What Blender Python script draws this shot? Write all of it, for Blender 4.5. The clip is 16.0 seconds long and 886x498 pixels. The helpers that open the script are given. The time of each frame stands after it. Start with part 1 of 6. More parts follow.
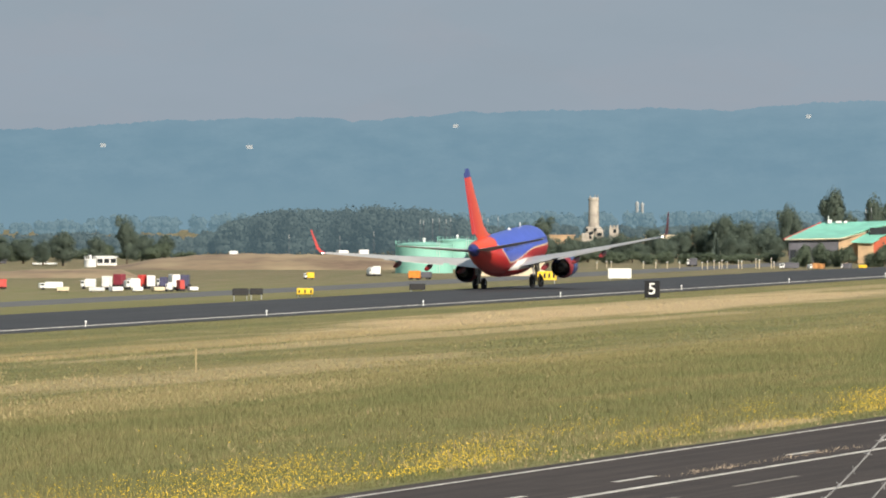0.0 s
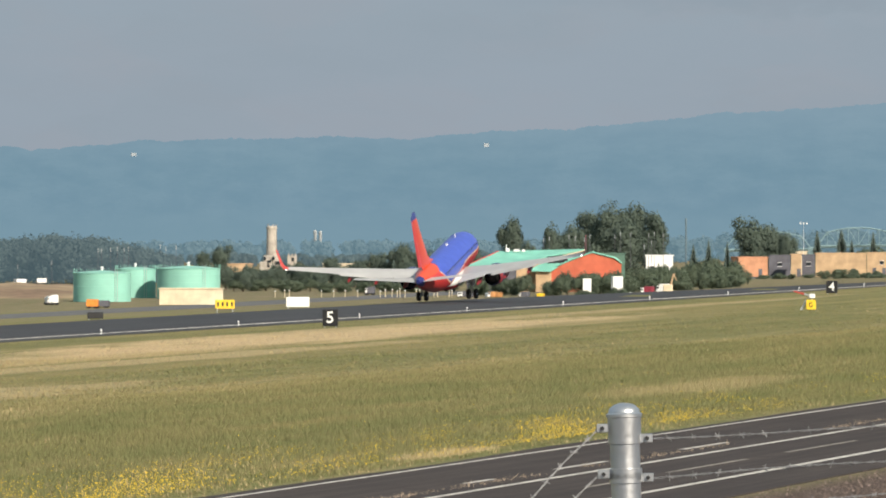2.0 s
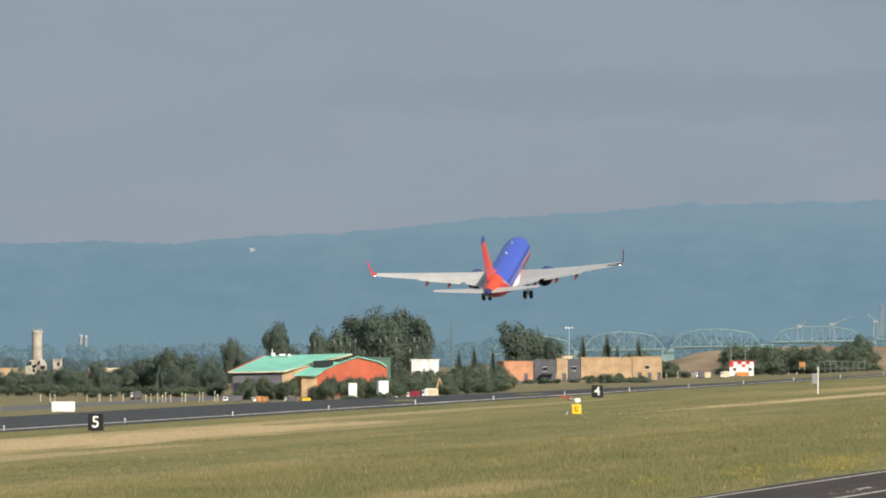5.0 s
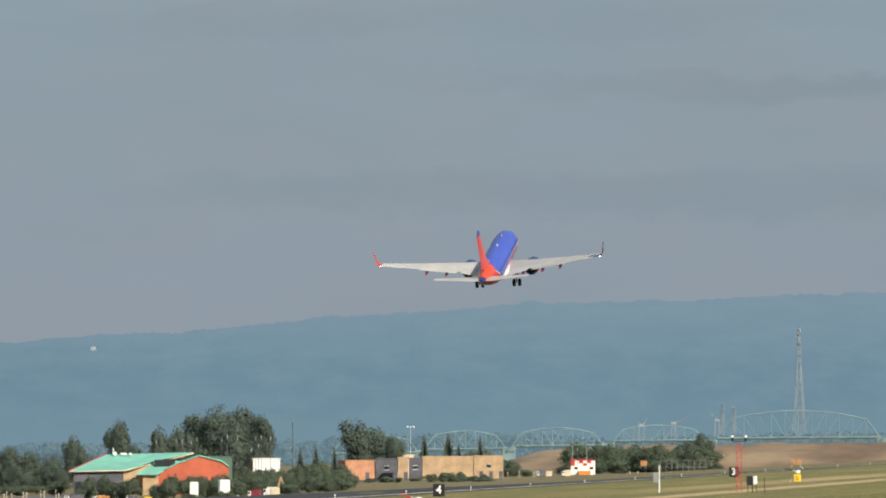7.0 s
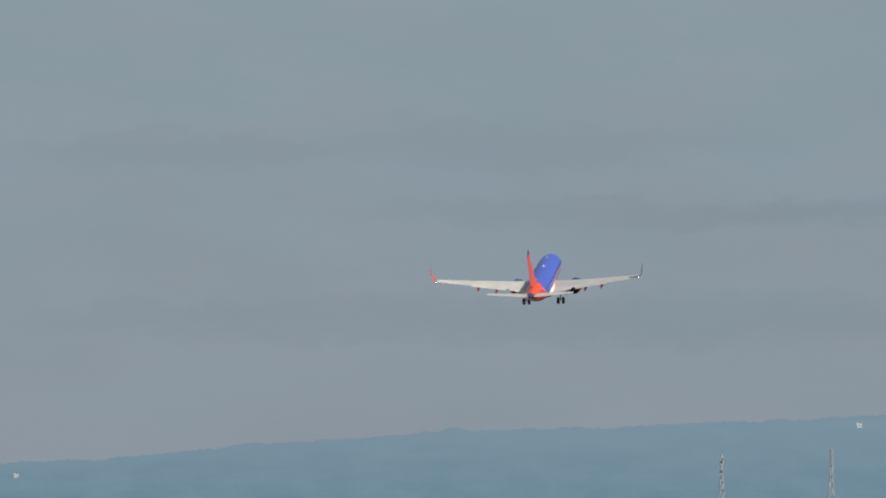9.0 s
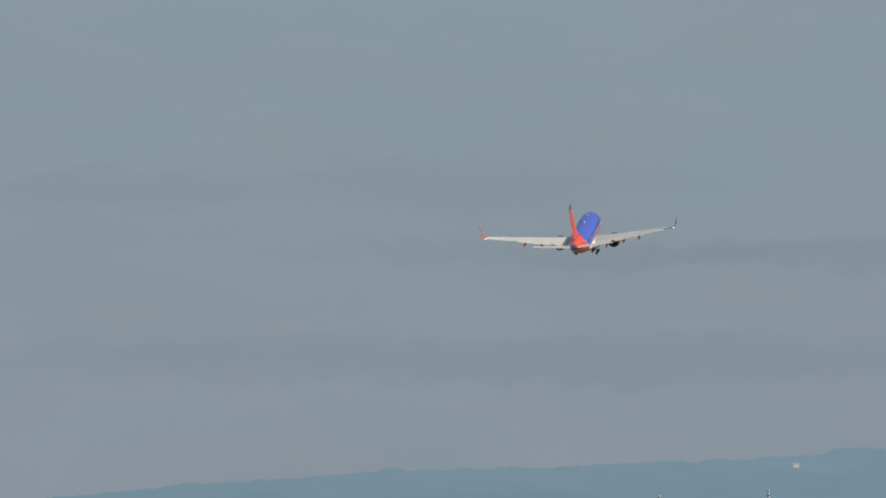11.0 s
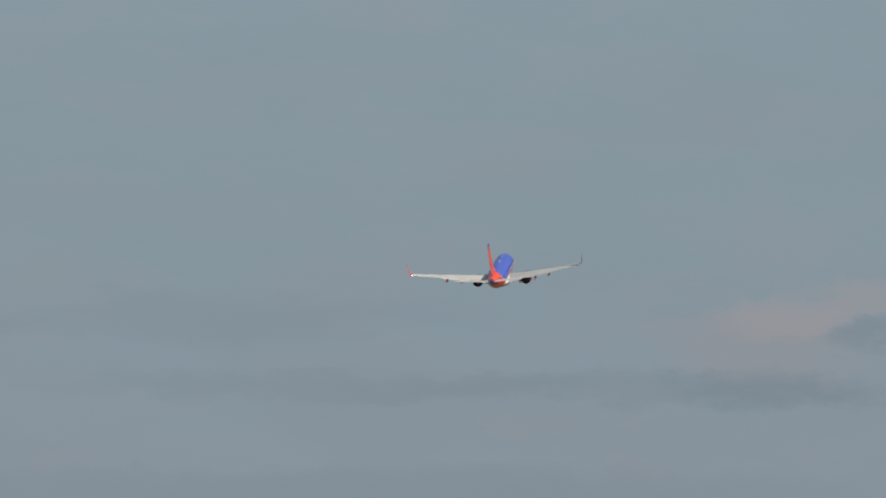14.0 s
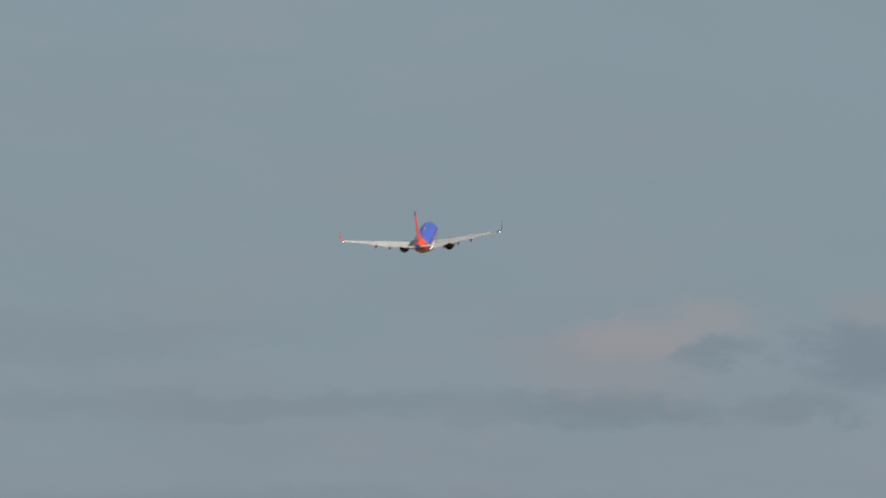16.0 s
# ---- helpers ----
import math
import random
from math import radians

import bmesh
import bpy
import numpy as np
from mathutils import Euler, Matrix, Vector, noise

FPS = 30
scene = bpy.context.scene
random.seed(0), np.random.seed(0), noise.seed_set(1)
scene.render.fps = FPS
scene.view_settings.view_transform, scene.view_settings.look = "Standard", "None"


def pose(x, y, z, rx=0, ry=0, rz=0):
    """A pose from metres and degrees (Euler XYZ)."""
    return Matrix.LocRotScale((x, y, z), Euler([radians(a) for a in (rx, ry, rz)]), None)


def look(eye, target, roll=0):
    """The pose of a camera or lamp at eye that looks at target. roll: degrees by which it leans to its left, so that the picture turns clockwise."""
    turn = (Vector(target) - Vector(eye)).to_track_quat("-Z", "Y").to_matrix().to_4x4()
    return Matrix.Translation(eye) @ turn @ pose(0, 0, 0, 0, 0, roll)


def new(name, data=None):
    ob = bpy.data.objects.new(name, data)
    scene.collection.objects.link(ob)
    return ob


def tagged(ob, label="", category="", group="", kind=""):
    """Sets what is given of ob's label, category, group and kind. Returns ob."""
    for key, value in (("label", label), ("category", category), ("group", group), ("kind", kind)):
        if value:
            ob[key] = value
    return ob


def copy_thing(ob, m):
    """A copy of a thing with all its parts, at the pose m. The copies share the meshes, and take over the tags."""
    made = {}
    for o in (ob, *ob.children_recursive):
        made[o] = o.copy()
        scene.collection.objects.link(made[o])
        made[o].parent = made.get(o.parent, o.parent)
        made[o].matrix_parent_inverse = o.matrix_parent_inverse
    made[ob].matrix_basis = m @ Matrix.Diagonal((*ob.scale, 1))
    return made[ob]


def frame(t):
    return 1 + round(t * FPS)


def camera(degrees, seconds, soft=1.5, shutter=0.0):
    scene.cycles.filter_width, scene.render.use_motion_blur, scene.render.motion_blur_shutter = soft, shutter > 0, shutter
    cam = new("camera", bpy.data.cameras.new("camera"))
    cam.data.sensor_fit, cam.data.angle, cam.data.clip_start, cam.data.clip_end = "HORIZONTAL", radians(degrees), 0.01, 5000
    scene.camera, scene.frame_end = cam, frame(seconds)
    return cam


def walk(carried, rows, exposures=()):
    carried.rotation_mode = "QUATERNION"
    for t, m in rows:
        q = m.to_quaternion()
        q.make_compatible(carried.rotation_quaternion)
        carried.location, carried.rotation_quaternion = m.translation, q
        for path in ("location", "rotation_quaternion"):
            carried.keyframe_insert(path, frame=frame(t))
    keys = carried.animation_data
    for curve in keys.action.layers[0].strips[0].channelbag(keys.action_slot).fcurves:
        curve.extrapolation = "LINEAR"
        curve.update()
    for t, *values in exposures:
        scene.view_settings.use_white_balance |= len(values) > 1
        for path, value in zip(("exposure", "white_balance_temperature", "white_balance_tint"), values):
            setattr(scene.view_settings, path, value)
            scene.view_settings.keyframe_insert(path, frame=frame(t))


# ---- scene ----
EYE = (0.0, 0.0, 11.45)
PX = 17700.0          # scale of the bearing units: 17700 to the radian
U0, V0 = 3767.0, 429.0

cam = camera(5.072, 16.0, soft=1.9)

# seconds, pan and tilt of a tripod head in bearing units
PAN = [(0, 811.6, -130.2), (0.5, 638.5, -130.2), (1, 434.9, -127.1), (1.5, 318.5, -113.4), (2, 241.9, -79.7),
       (2.5, 191.4, -44.5), (3, 105.7, -21.5), (3.5, 0, 0), (4, -96, 31.8), (4.2, -109, 49), (6.3, -369, 223.6),
       (6.5, -410.4, 245), (7, -453.3, 280.2), (7.5, -508.5, 329), (8, -564, 379), (8.3, -571, 418), (8.5, -581, 452),
       (9, -590, 505), (9.2, -594.5, 522), (11.3, -758, 601), (11.5, -806, 622), (12, -890, 682), (12.5, -945, 734),
       (13, -987, 768), (13.5, -1040, 793), (14, -1112, 811), (14.5, -1205, 821), (15, -1280, 827), (15.5, -1355, 831),
       (16, -1385, 845)]


def bearing(u):
    return (U0 - u) / PX


def at(u, dist, z=0.0):
    """The place at that bearing and horizontal distance from the viewpoint."""
    b = bearing(u)
    return (dist * math.cos(b), dist * math.sin(b), z)


def facing(u):
    """Turn about z, in degrees, of a thing whose front (-y) looks back at the viewpoint."""
    return math.degrees(bearing(u)) - 90


walk(cam, [(t, pose(*EYE, 90 + math.degrees((V0 - 441 + oy) / PX), 0, facing(784 - ox))) for t, ox, oy in PAN],
     exposures=[(0, 0.5), (3.5, 0.46), (4.2, 0.43), (7, 0.32), (9, 0.22), (12, 0.16), (16, 0.13)])

# ---- light ----
SUN_AZ, SUN_EL = radians(222), radians(30)     # direction towards the sun, counted from +x to +y
sun = new("sun", bpy.data.lights.new("sun", "SUN"))
sun.data.energy, sun.data.angle, sun.data.color = 4.4, radians(1.2), (1.0, 0.90, 0.76)
sun_way = Vector((math.cos(SUN_AZ) * math.cos(SUN_EL), math.sin(SUN_AZ) * math.cos(SUN_EL), math.sin(SUN_EL)))
sun.matrix_world = look((0, 0, 300), Vector((0, 0, 300)) - sun_way)


class Nodes:
    """Short hand for a node tree."""

    def __init__(self, tree):
        self.t = tree
        tree.nodes.clear()

    def n(self, kind, **kw):
        nd = self.t.nodes.new(kind)
        for k, v in kw.items():
            if k.startswith("i_"):
                nd.inputs[k[2:].replace("_", " ")].default_value = v
            elif k == "operation":
                nd.operation = v
            elif k == "blend":
                nd.blend_type = v
            elif k == "dtype":
                nd.data_type = v
            elif k == "sky":
                nd.sky_type = v
        return nd

    def link(self, a, b):
        self.t.links.new(a, b)

    def math(self, op, a, b=None, c=None, clamp=False):
        nd = self.n("ShaderNodeMath", operation=op)
        nd.use_clamp = clamp
        for i, v in enumerate((a, b, c)):
            if v is None:
                continue
            if isinstance(v, (int, float)):
                nd.inputs[i].default_value = v
            else:
                self.link(v, nd.inputs[i])
        return nd.outputs[0]

    def mix(self, fac, a, b, blend="MIX"):
        nd = self.n("ShaderNodeMix", dtype="RGBA", blend=blend)
        for i, v in ((0, fac), (6, a), (7, b)):
            if isinstance(v, (int, float)):
                nd.inputs[i].default_value = v
            elif isinstance(v, tuple):
                nd.inputs[i].default_value = (*v[:3], 1)
            else:
                self.link(v, nd.inputs[i])
        return nd.outputs[2]

    def ramp(self, fac, lo, hi):
        nd = self.n("ShaderNodeMapRange")
        nd.interpolation_type = "SMOOTHSTEP"
        nd.inputs[1].default_value, nd.inputs[2].default_value = lo, hi
        self.link(fac, nd.inputs[0])
        return nd.outputs[0]

    def noise(self, vec, scale, detail=3.0, rough=0.55):
        nd = self.n("ShaderNodeTexNoise")
        nd.inputs["Scale"].default_value, nd.inputs["Detail"].default_value = scale, detail
        nd.inputs["Roughness"].default_value = rough
        if vec is not None:
            self.link(vec, nd.inputs["Vector"])
        return nd.outputs["Fac"]

    def vec(self, x, y, z=0.0):
        nd = self.n("ShaderNodeCombineXYZ")
        for i, v in enumerate((x, y, z)):
            if isinstance(v, (int, float)):
                nd.inputs[i].default_value = v
            else:
                self.link(v, nd.inputs[i])
        return nd.outputs[0]


SKY_LOW, SKY_HIGH = (0.264, 0.313, 0.368), (0.236, 0.311, 0.364)


def make_world():
    w = bpy.data.worlds.new("world")
    scene.world = w
    w.use_nodes = True
    k = Nodes(w.node_tree)
    sky = k.n("ShaderNodeTexSky", sky="NISHITA")
    sky.sun_disc, sky.sun_elevation, sky.sun_rotation = False, SUN_EL, math.pi / 2 - SUN_AZ
    sky.air_density, sky.dust_density = 1.0, 3.0
    co = k.n("ShaderNodeTexCoord")
    sep = k.n("ShaderNodeSeparateXYZ")
    k.link(co.outputs["Generated"], sep.inputs[0])
    x, y, z = sep.outputs
    az = k.math("ARCTAN2", y, x)
    el = k.math("ARCSINE", z)
    u = k.math("MULTIPLY_ADD", az, -PX, U0)        # the same bearing units as the plan
    v = k.math("MULTIPLY_ADD", el, -PX, V0)
    # hazy overcast veil, paler and warmer towards the horizon
    base = k.mix(k.ramp(v, -420, 330), SKY_HIGH, SKY_LOW)
    warp = k.noise(k.vec(k.math("MULTIPLY", u, 0.0042), k.math("MULTIPLY", v, 0.012)), 1.0, 4.0)
    curl = k.noise(k.vec(k.math("MULTIPLY", u, 0.016), k.math("MULTIPLY", v, 0.030), 7.0), 1.0, 5.0, 0.65)
    wu = k.math("ADD", k.math("MULTIPLY_ADD", warp, 190.0, k.math("ADD", u, -95.0)), k.math("MULTIPLY_ADD", curl, 130.0, -65.0))
    wv = k.math("ADD", k.math("MULTIPLY_ADD", warp, 80.0, k.math("ADD", v, -40.0)), k.math("MULTIPLY_ADD", curl, 62.0, -31.0))
    soft = k.noise(k.vec(k.math("MULTIPLY", wu, 0.0016), k.math("MULTIPLY", wv, 0.0058)), 1.0, 5.0)
    col = k.mix(k.math("MULTIPLY", k.ramp(soft, 0.35, 0.72), 0.50), base, (0.236, 0.288, 0.336))
    pink = k.noise(k.vec(k.math("MULTIPLY", wu, 0.0030), k.math("MULTIPLY", wv, 0.0085), 3.0), 1.0, 5.0)
    col = k.mix(k.math("MULTIPLY", k.ramp(pink, 0.42, 0.72), 0.30), col, (0.292, 0.305, 0.345))
    # bearing, height, half width, half height, colour, strength of the banks of cloud
    banks = [(2190, -125, 470, 30, (0.196, 0.250, 0.300), 0.32), (2470, -118, 170, 36, (0.188, 0.240, 0.292), 0.55),
             (2470, -200, 190, 66, (0.296, 0.298, 0.330), 0.60), (2495, -250, 120, 44, (0.335, 0.322, 0.346), 0.60),
             (2640, -280, 85, 34, (0.328, 0.320, 0.344), 0.55), (2668, -216, 85, 34, (0.192, 0.246, 0.298), 0.60),
             (2905, -215, 110, 62, (0.168, 0.224, 0.282), 0.55), (2800, -118, 120, 30, (0.182, 0.236, 0.290), 0.45),
             (2950, -300, 100, 36, (0.300, 0.305, 0.332), 0.5), (1700, 60, 1000, 44, (0.205, 0.266, 0.318), 0.42),
             (1750, -128, 520, 26, (0.208, 0.260, 0.306), 0.34), (900, -240, 260, 30, (0.215, 0.268, 0.318), 0.35),
             (1500, -250, 420, 40, (0.212, 0.266, 0.316), 0.35)]
    for bu, bv, su, sv, c, s in banks:
        du = k.math("MULTIPLY", k.math("ADD", wu, -bu), 1 / su)
        dv = k.math("MULTIPLY", k.math("ADD", wv, -bv), 1 / sv)
        r = k.math("ADD", k.math("MULTIPLY", du, du), k.math("MULTIPLY", dv, dv))
        f = k.math("MULTIPLY", k.ramp(r, 1.7, 0.0), s)
        col = k.mix(f, col, c)
    out = k.n("ShaderNodeOutputWorld")
    clear = k.n("ShaderNodeBackground")
    clear.inputs["Strength"].default_value = 0.07
    k.link(sky.outputs[0], clear.inputs[0])
    veil = k.n("ShaderNodeBackground")
    veil.inputs["Strength"].default_value = 0.93
    k.link(col, veil.inputs[0])
    both = k.n("ShaderNodeMixShader")
    both.inputs[0].default_value = 0.88
    k.link(clear.outputs[0], both.inputs[1])
    k.link(veil.outputs[0], both.inputs[2])
    k.link(both.outputs[0], out.inputs[0])


make_world()


# ---- materials ----
def material(name, col, rough=0.7, metal=0.0, vary=0.18, scale=1.5, fine=14.0, bump=0.15, tint=None, stretch=(1, 1, 1),
             emit=None, power=0.0, random_by=0.0, through_light=0.0):
    m = bpy.data.materials.new(name)
    m.use_nodes = True
    k = Nodes(m.node_tree)
    out = k.n("ShaderNodeOutputMaterial")
    p = k.n("ShaderNodeBsdfPrincipled")
    k.link(p.outputs[0], out.inputs[0])
    co = k.n("ShaderNodeTexCoord")
    mp = k.n("ShaderNodeMapping")
    mp.inputs["Scale"].default_value = stretch
    k.link(co.outputs["Object"], mp.inputs[0])
    big = k.noise(mp.outputs[0], scale, 4.0)
    small = k.noise(mp.outputs[0], fine, 3.0)
    dark = tuple(c * (1 - vary * 1.4) for c in col)
    pale = tint or tuple(min(1, c * (1 + vary)) for c in col)
    c = k.mix(k.ramp(big, 0.3, 0.7), dark, pale)
    c = k.mix(k.math("MULTIPLY", k.ramp(small, 0.35, 0.75), 0.45), c, tuple(col))
    if random_by:
        info = k.n("ShaderNodeNewGeometry")
        hsv = k.n("ShaderNodeHueSaturation")
        k.link(k.math("MULTIPLY_ADD", info.outputs["Random Per Island"], 2 * random_by, 1 - random_by), hsv.inputs["Value"])
        k.link(c, hsv.inputs["Color"])
        c = hsv.outputs[0]
    k.link(c, p.inputs["Base Color"])
    p.inputs["Metallic"].default_value = metal
    k.link(k.math("MULTIPLY_ADD", small, 0.25, max(0.03, rough - 0.12), clamp=True), p.inputs["Roughness"])
    if bump:
        b = k.n("ShaderNodeBump")
        b.inputs["Strength"].default_value, b.inputs["Distance"].default_value = bump, 0.05
        k.link(small, b.inputs["Height"])
        k.link(b.outputs[0], p.inputs["Normal"])
    if through_light:
        t = k.n("ShaderNodeBsdfTranslucent")
        k.link(c, t.inputs[0])
        mx = k.n("ShaderNodeMixShader")
        mx.inputs[0].default_value = through_light
        k.link(p.outputs[0], mx.inputs[1])
        k.link(t.outputs[0], mx.inputs[2])
        k.link(mx.outputs[0], out.inputs[0])
    if emit:
        p.inputs["Emission Color"].default_value = (*emit, 1)
        p.inputs["Emission Strength"].default_value = power
    return m


def field_colour(k, x, y):
    """Colour of the airfield grass over the plan: olive green with dry, straw-coloured swathes that run along the runway."""
    swath = k.noise(k.vec(k.math("MULTIPLY", x, 0.0075), k.math("MULTIPLY", y, 0.13)), 1.0, 5.0, 0.60)
    patch = k.noise(k.vec(k.math("MULTIPLY", x, 0.035), k.math("MULTIPLY", y, 0.22)), 1.0, 5.0, 0.65)
    tuft = k.noise(k.vec(k.math("MULTIPLY", x, 0.35), k.math("MULTIPLY", y, 1.6)), 1.0, 4.0, 0.7)
    c = k.mix(k.ramp(patch, 0.33, 0.68), (0.200, 0.206, 0.090), (0.268, 0.242, 0.115))
    c = k.mix(k.math("MULTIPLY", k.ramp(tuft, 0.42, 0.75), 0.40), c, (0.165, 0.178, 0.080))
    c = k.mix(k.math("MULTIPLY", k.ramp(y, 112, 88), 0.22), c, (0.158, 0.180, 0.078))
    streak = k.noise(k.vec(k.math("MULTIPLY", x, 0.016), k.math("MULTIPLY", y, 0.85)), 1.0, 4.0, 0.65)
    c = k.mix(k.math("MULTIPLY", k.ramp(streak, 0.54, 0.68), 0.38), c, (0.400, 0.315, 0.165))
    c = k.mix(k.math("MULTIPLY", k.ramp(streak, 0.46, 0.34), 0.32), c, (0.150, 0.172, 0.078))
    # dry swathes, most of them near the runway
    near = k.ramp(y, 105, 150)
    dry = k.math("MULTIPLY", k.ramp(swath, 0.47, 0.60), k.math("MULTIPLY_ADD", near, 0.24, 0.08))
    c = k.mix(dry, c, (0.430, 0.330, 0.165))
    band = k.math("ADD", k.math("MULTIPLY", k.ramp(y, 149.5, 151.5), k.ramp(y, 158.5, 156.0)), k.math("MULTIPLY", k.math("MULTIPLY", k.ramp(y, 116, 119), k.ramp(y, 128, 124)), 0.28))
    band = k.math("MULTIPLY", band, k.ramp(k.noise(k.vec(k.math("MULTIPLY", x, 0.006), k.math("MULTIPLY", y, 0.06)), 1.0, 4.0), 0.38, 0.56))
    band = k.math("MULTIPLY", band, k.math("MAXIMUM", k.ramp(x, 990, 880), k.ramp(x, 1150, 1350)))
    c = k.mix(k.math("MULTIPLY", band, 0.8), c, (0.520, 0.400, 0.215))
    # worn, dried-out patches: centre, half length, half width, strength
    for cx, cy, sx, sy, s in ((815, 159, 150, 8.5, 1.0), (1290, 143.0, 270, 2.6, 1.0), (592, 93.0, 40, 3.6, 0.36), (437, 80.3, 13, 0.9, 0.65), (690, 147, 130, 3.0, 0.6),
                              (545, 131, 80, 5.0, 0.50), (930, 166, 260, 2.5, 0.55), (470, 118, 70, 5.0, 0.2), (1560, 152, 200, 3.0, 0.6)):
        dx = k.math("MULTIPLY", k.math("ADD", x, -cx), 1 / sx)
        dy = k.math("MULTIPLY", k.math("ADD", y, -cy), 1 / sy)
        r = k.math("ADD", k.math("MULTIPLY", dx, dx), k.math("MULTIPLY", dy, dy))
        r = k.math("ADD", r, k.math("MULTIPLY_ADD", patch, 3.0, -1.5))
        c = k.mix(k.math("MULTIPLY", k.ramp(r, 1.2, 0.2), s), c, (0.580, 0.450, 0.270))
    return c, patch, tuft


def ground_material():
    """Mown and rank airfield grass with dry, straw-coloured swathes that run along the runway; bare soil beyond the bank."""
    m = bpy.data.materials.new("grassland")
    m.use_nodes = True
    k = Nodes(m.node_tree)
    out = k.n("ShaderNodeOutputMaterial")
    p = k.n("ShaderNodeBsdfPrincipled")
    k.link(p.outputs[0], out.inputs[0])
    co = k.n("ShaderNodeTexCoord")
    sep = k.n("ShaderNodeSeparateXYZ")
    k.link(co.outputs["Object"], sep.inputs[0])
    x, y, z = sep.outputs
    c, patch, tuft = field_colour(k, x, y)
    grain = k.noise(k.vec(k.math("MULTIPLY", x, 2.6), k.math("MULTIPLY", y, 9.0)), 1.0, 3.0, 0.7)
    c = k.mix(k.math("MULTIPLY", k.ramp(grain, 0.40, 0.80), 0.25), c, (0.330, 0.290, 0.120))
    # gravel on the near side of the road
    grit = k.noise(co.outputs["Object"], 3.5, 4.0, 0.75)
    gravel = k.mix(k.ramp(grit, 0.35, 0.65), (0.070, 0.050, 0.042), (0.190, 0.145, 0.120))
    c = k.mix(k.ramp(y, 60.5, 56.0), c, gravel)
    # worn soil on the low ground
    soil = k.mix(k.ramp(patch, 0.35, 0.62), (0.300, 0.255, 0.150), (0.235, 0.235, 0.110))
    c = k.mix(k.ramp(y, 300, 420), c, soil)
    c = k.mix(k.math("MULTIPLY", k.math("MULTIPLY", k.ramp(x, 1500, 1900), k.ramp(y, 202, 225)), 0.8), c, k.mix(k.ramp(patch, 0.35, 0.62), (0.270, 0.215, 0.140), (0.215, 0.195, 0.115)))
    k.link(c, p.inputs["Base Color"])
    p.inputs["Roughness"].default_value = 0.95
    p.inputs["Specular IOR Level"].default_value = 0.1
    b = k.n("ShaderNodeBump")
    b.inputs["Strength"].default_value, b.inputs["Distance"].default_value = 0.8, 0.25
    k.link(k.math("ADD", tuft, k.math("ADD", grain, grit)), b.inputs["Height"])
    k.link(b.outputs[0], p.inputs["Normal"])
    return m


def asphalt_material(name, col, pale, rough=0.88):
    m = bpy.data.materials.new(name)
    m.use_nodes = True
    k = Nodes(m.node_tree)
    out = k.n("ShaderNodeOutputMaterial")
    p = k.n("ShaderNodeBsdfPrincipled")
    k.link(p.outputs[0], out.inputs[0])
    co = k.n("ShaderNodeTexCoord")
    sep = k.n("ShaderNodeSeparateXYZ")
    k.link(co.outputs["Object"], sep.inputs[0])
    x, y, z = sep.outputs
    streak = k.noise(k.vec(k.math("MULTIPLY", x, 0.02), k.math("MULTIPLY", y, 1.3)), 1.0, 5.0, 0.6)
    blot = k.noise(co.outputs["Object"], 0.3, 4.0)
    grain = k.noise(co.outputs["Object"], 5.0, 3.0, 0.7)
    c = k.mix(k.ramp(streak, 0.35, 0.70), col, pale)
    c = k.mix(k.math("MULTIPLY", k.ramp(blot, 0.45, 0.7), 0.4), c, tuple(v * 0.7 for v in col))
    c = k.mix(k.math("MULTIPLY", k.ramp(grain, 0.5, 0.8), 0.35), c, tuple(v * 1.6 for v in pale))
    k.link(c, p.inputs["Base Color"])
    p.inputs["Roughness"].default_value = rough
    p.inputs["Specular IOR Level"].default_value = 0.25
    b = k.n("ShaderNodeBump")
    b.inputs["Strength"].default_value, b.inputs["Distance"].default_value = 0.4, 0.03
    k.link(grain, b.inputs["Height"])
    k.link(b.outputs[0], p.inputs["Normal"])
    return m


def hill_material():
    """Distant wooded ridge (backdrop), the blue haze of many kilometres painted in as emission."""
    m = bpy.data.materials.new("forest_with_painted_haze")
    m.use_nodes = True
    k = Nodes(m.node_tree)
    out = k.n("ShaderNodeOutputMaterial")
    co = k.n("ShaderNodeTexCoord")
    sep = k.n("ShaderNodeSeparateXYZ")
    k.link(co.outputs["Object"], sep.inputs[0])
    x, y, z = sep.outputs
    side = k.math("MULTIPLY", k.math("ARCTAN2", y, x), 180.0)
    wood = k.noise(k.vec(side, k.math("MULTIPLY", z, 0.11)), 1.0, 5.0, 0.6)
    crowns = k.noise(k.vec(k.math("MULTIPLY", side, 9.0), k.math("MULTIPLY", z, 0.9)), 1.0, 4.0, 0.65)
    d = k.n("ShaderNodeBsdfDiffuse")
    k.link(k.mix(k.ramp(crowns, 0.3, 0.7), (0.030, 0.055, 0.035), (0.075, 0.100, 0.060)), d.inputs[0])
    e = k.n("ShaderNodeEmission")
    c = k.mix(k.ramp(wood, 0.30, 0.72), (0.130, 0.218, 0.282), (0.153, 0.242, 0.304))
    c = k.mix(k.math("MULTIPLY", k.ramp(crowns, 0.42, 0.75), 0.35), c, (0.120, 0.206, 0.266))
    # haze tint in the glow: lighter at the foot, palest at the crest
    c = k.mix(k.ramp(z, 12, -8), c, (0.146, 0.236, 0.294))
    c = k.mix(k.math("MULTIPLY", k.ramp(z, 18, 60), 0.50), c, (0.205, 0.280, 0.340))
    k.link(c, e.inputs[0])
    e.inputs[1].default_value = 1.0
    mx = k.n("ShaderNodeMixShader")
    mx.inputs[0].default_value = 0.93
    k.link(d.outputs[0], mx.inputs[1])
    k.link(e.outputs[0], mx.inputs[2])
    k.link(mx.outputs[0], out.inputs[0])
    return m


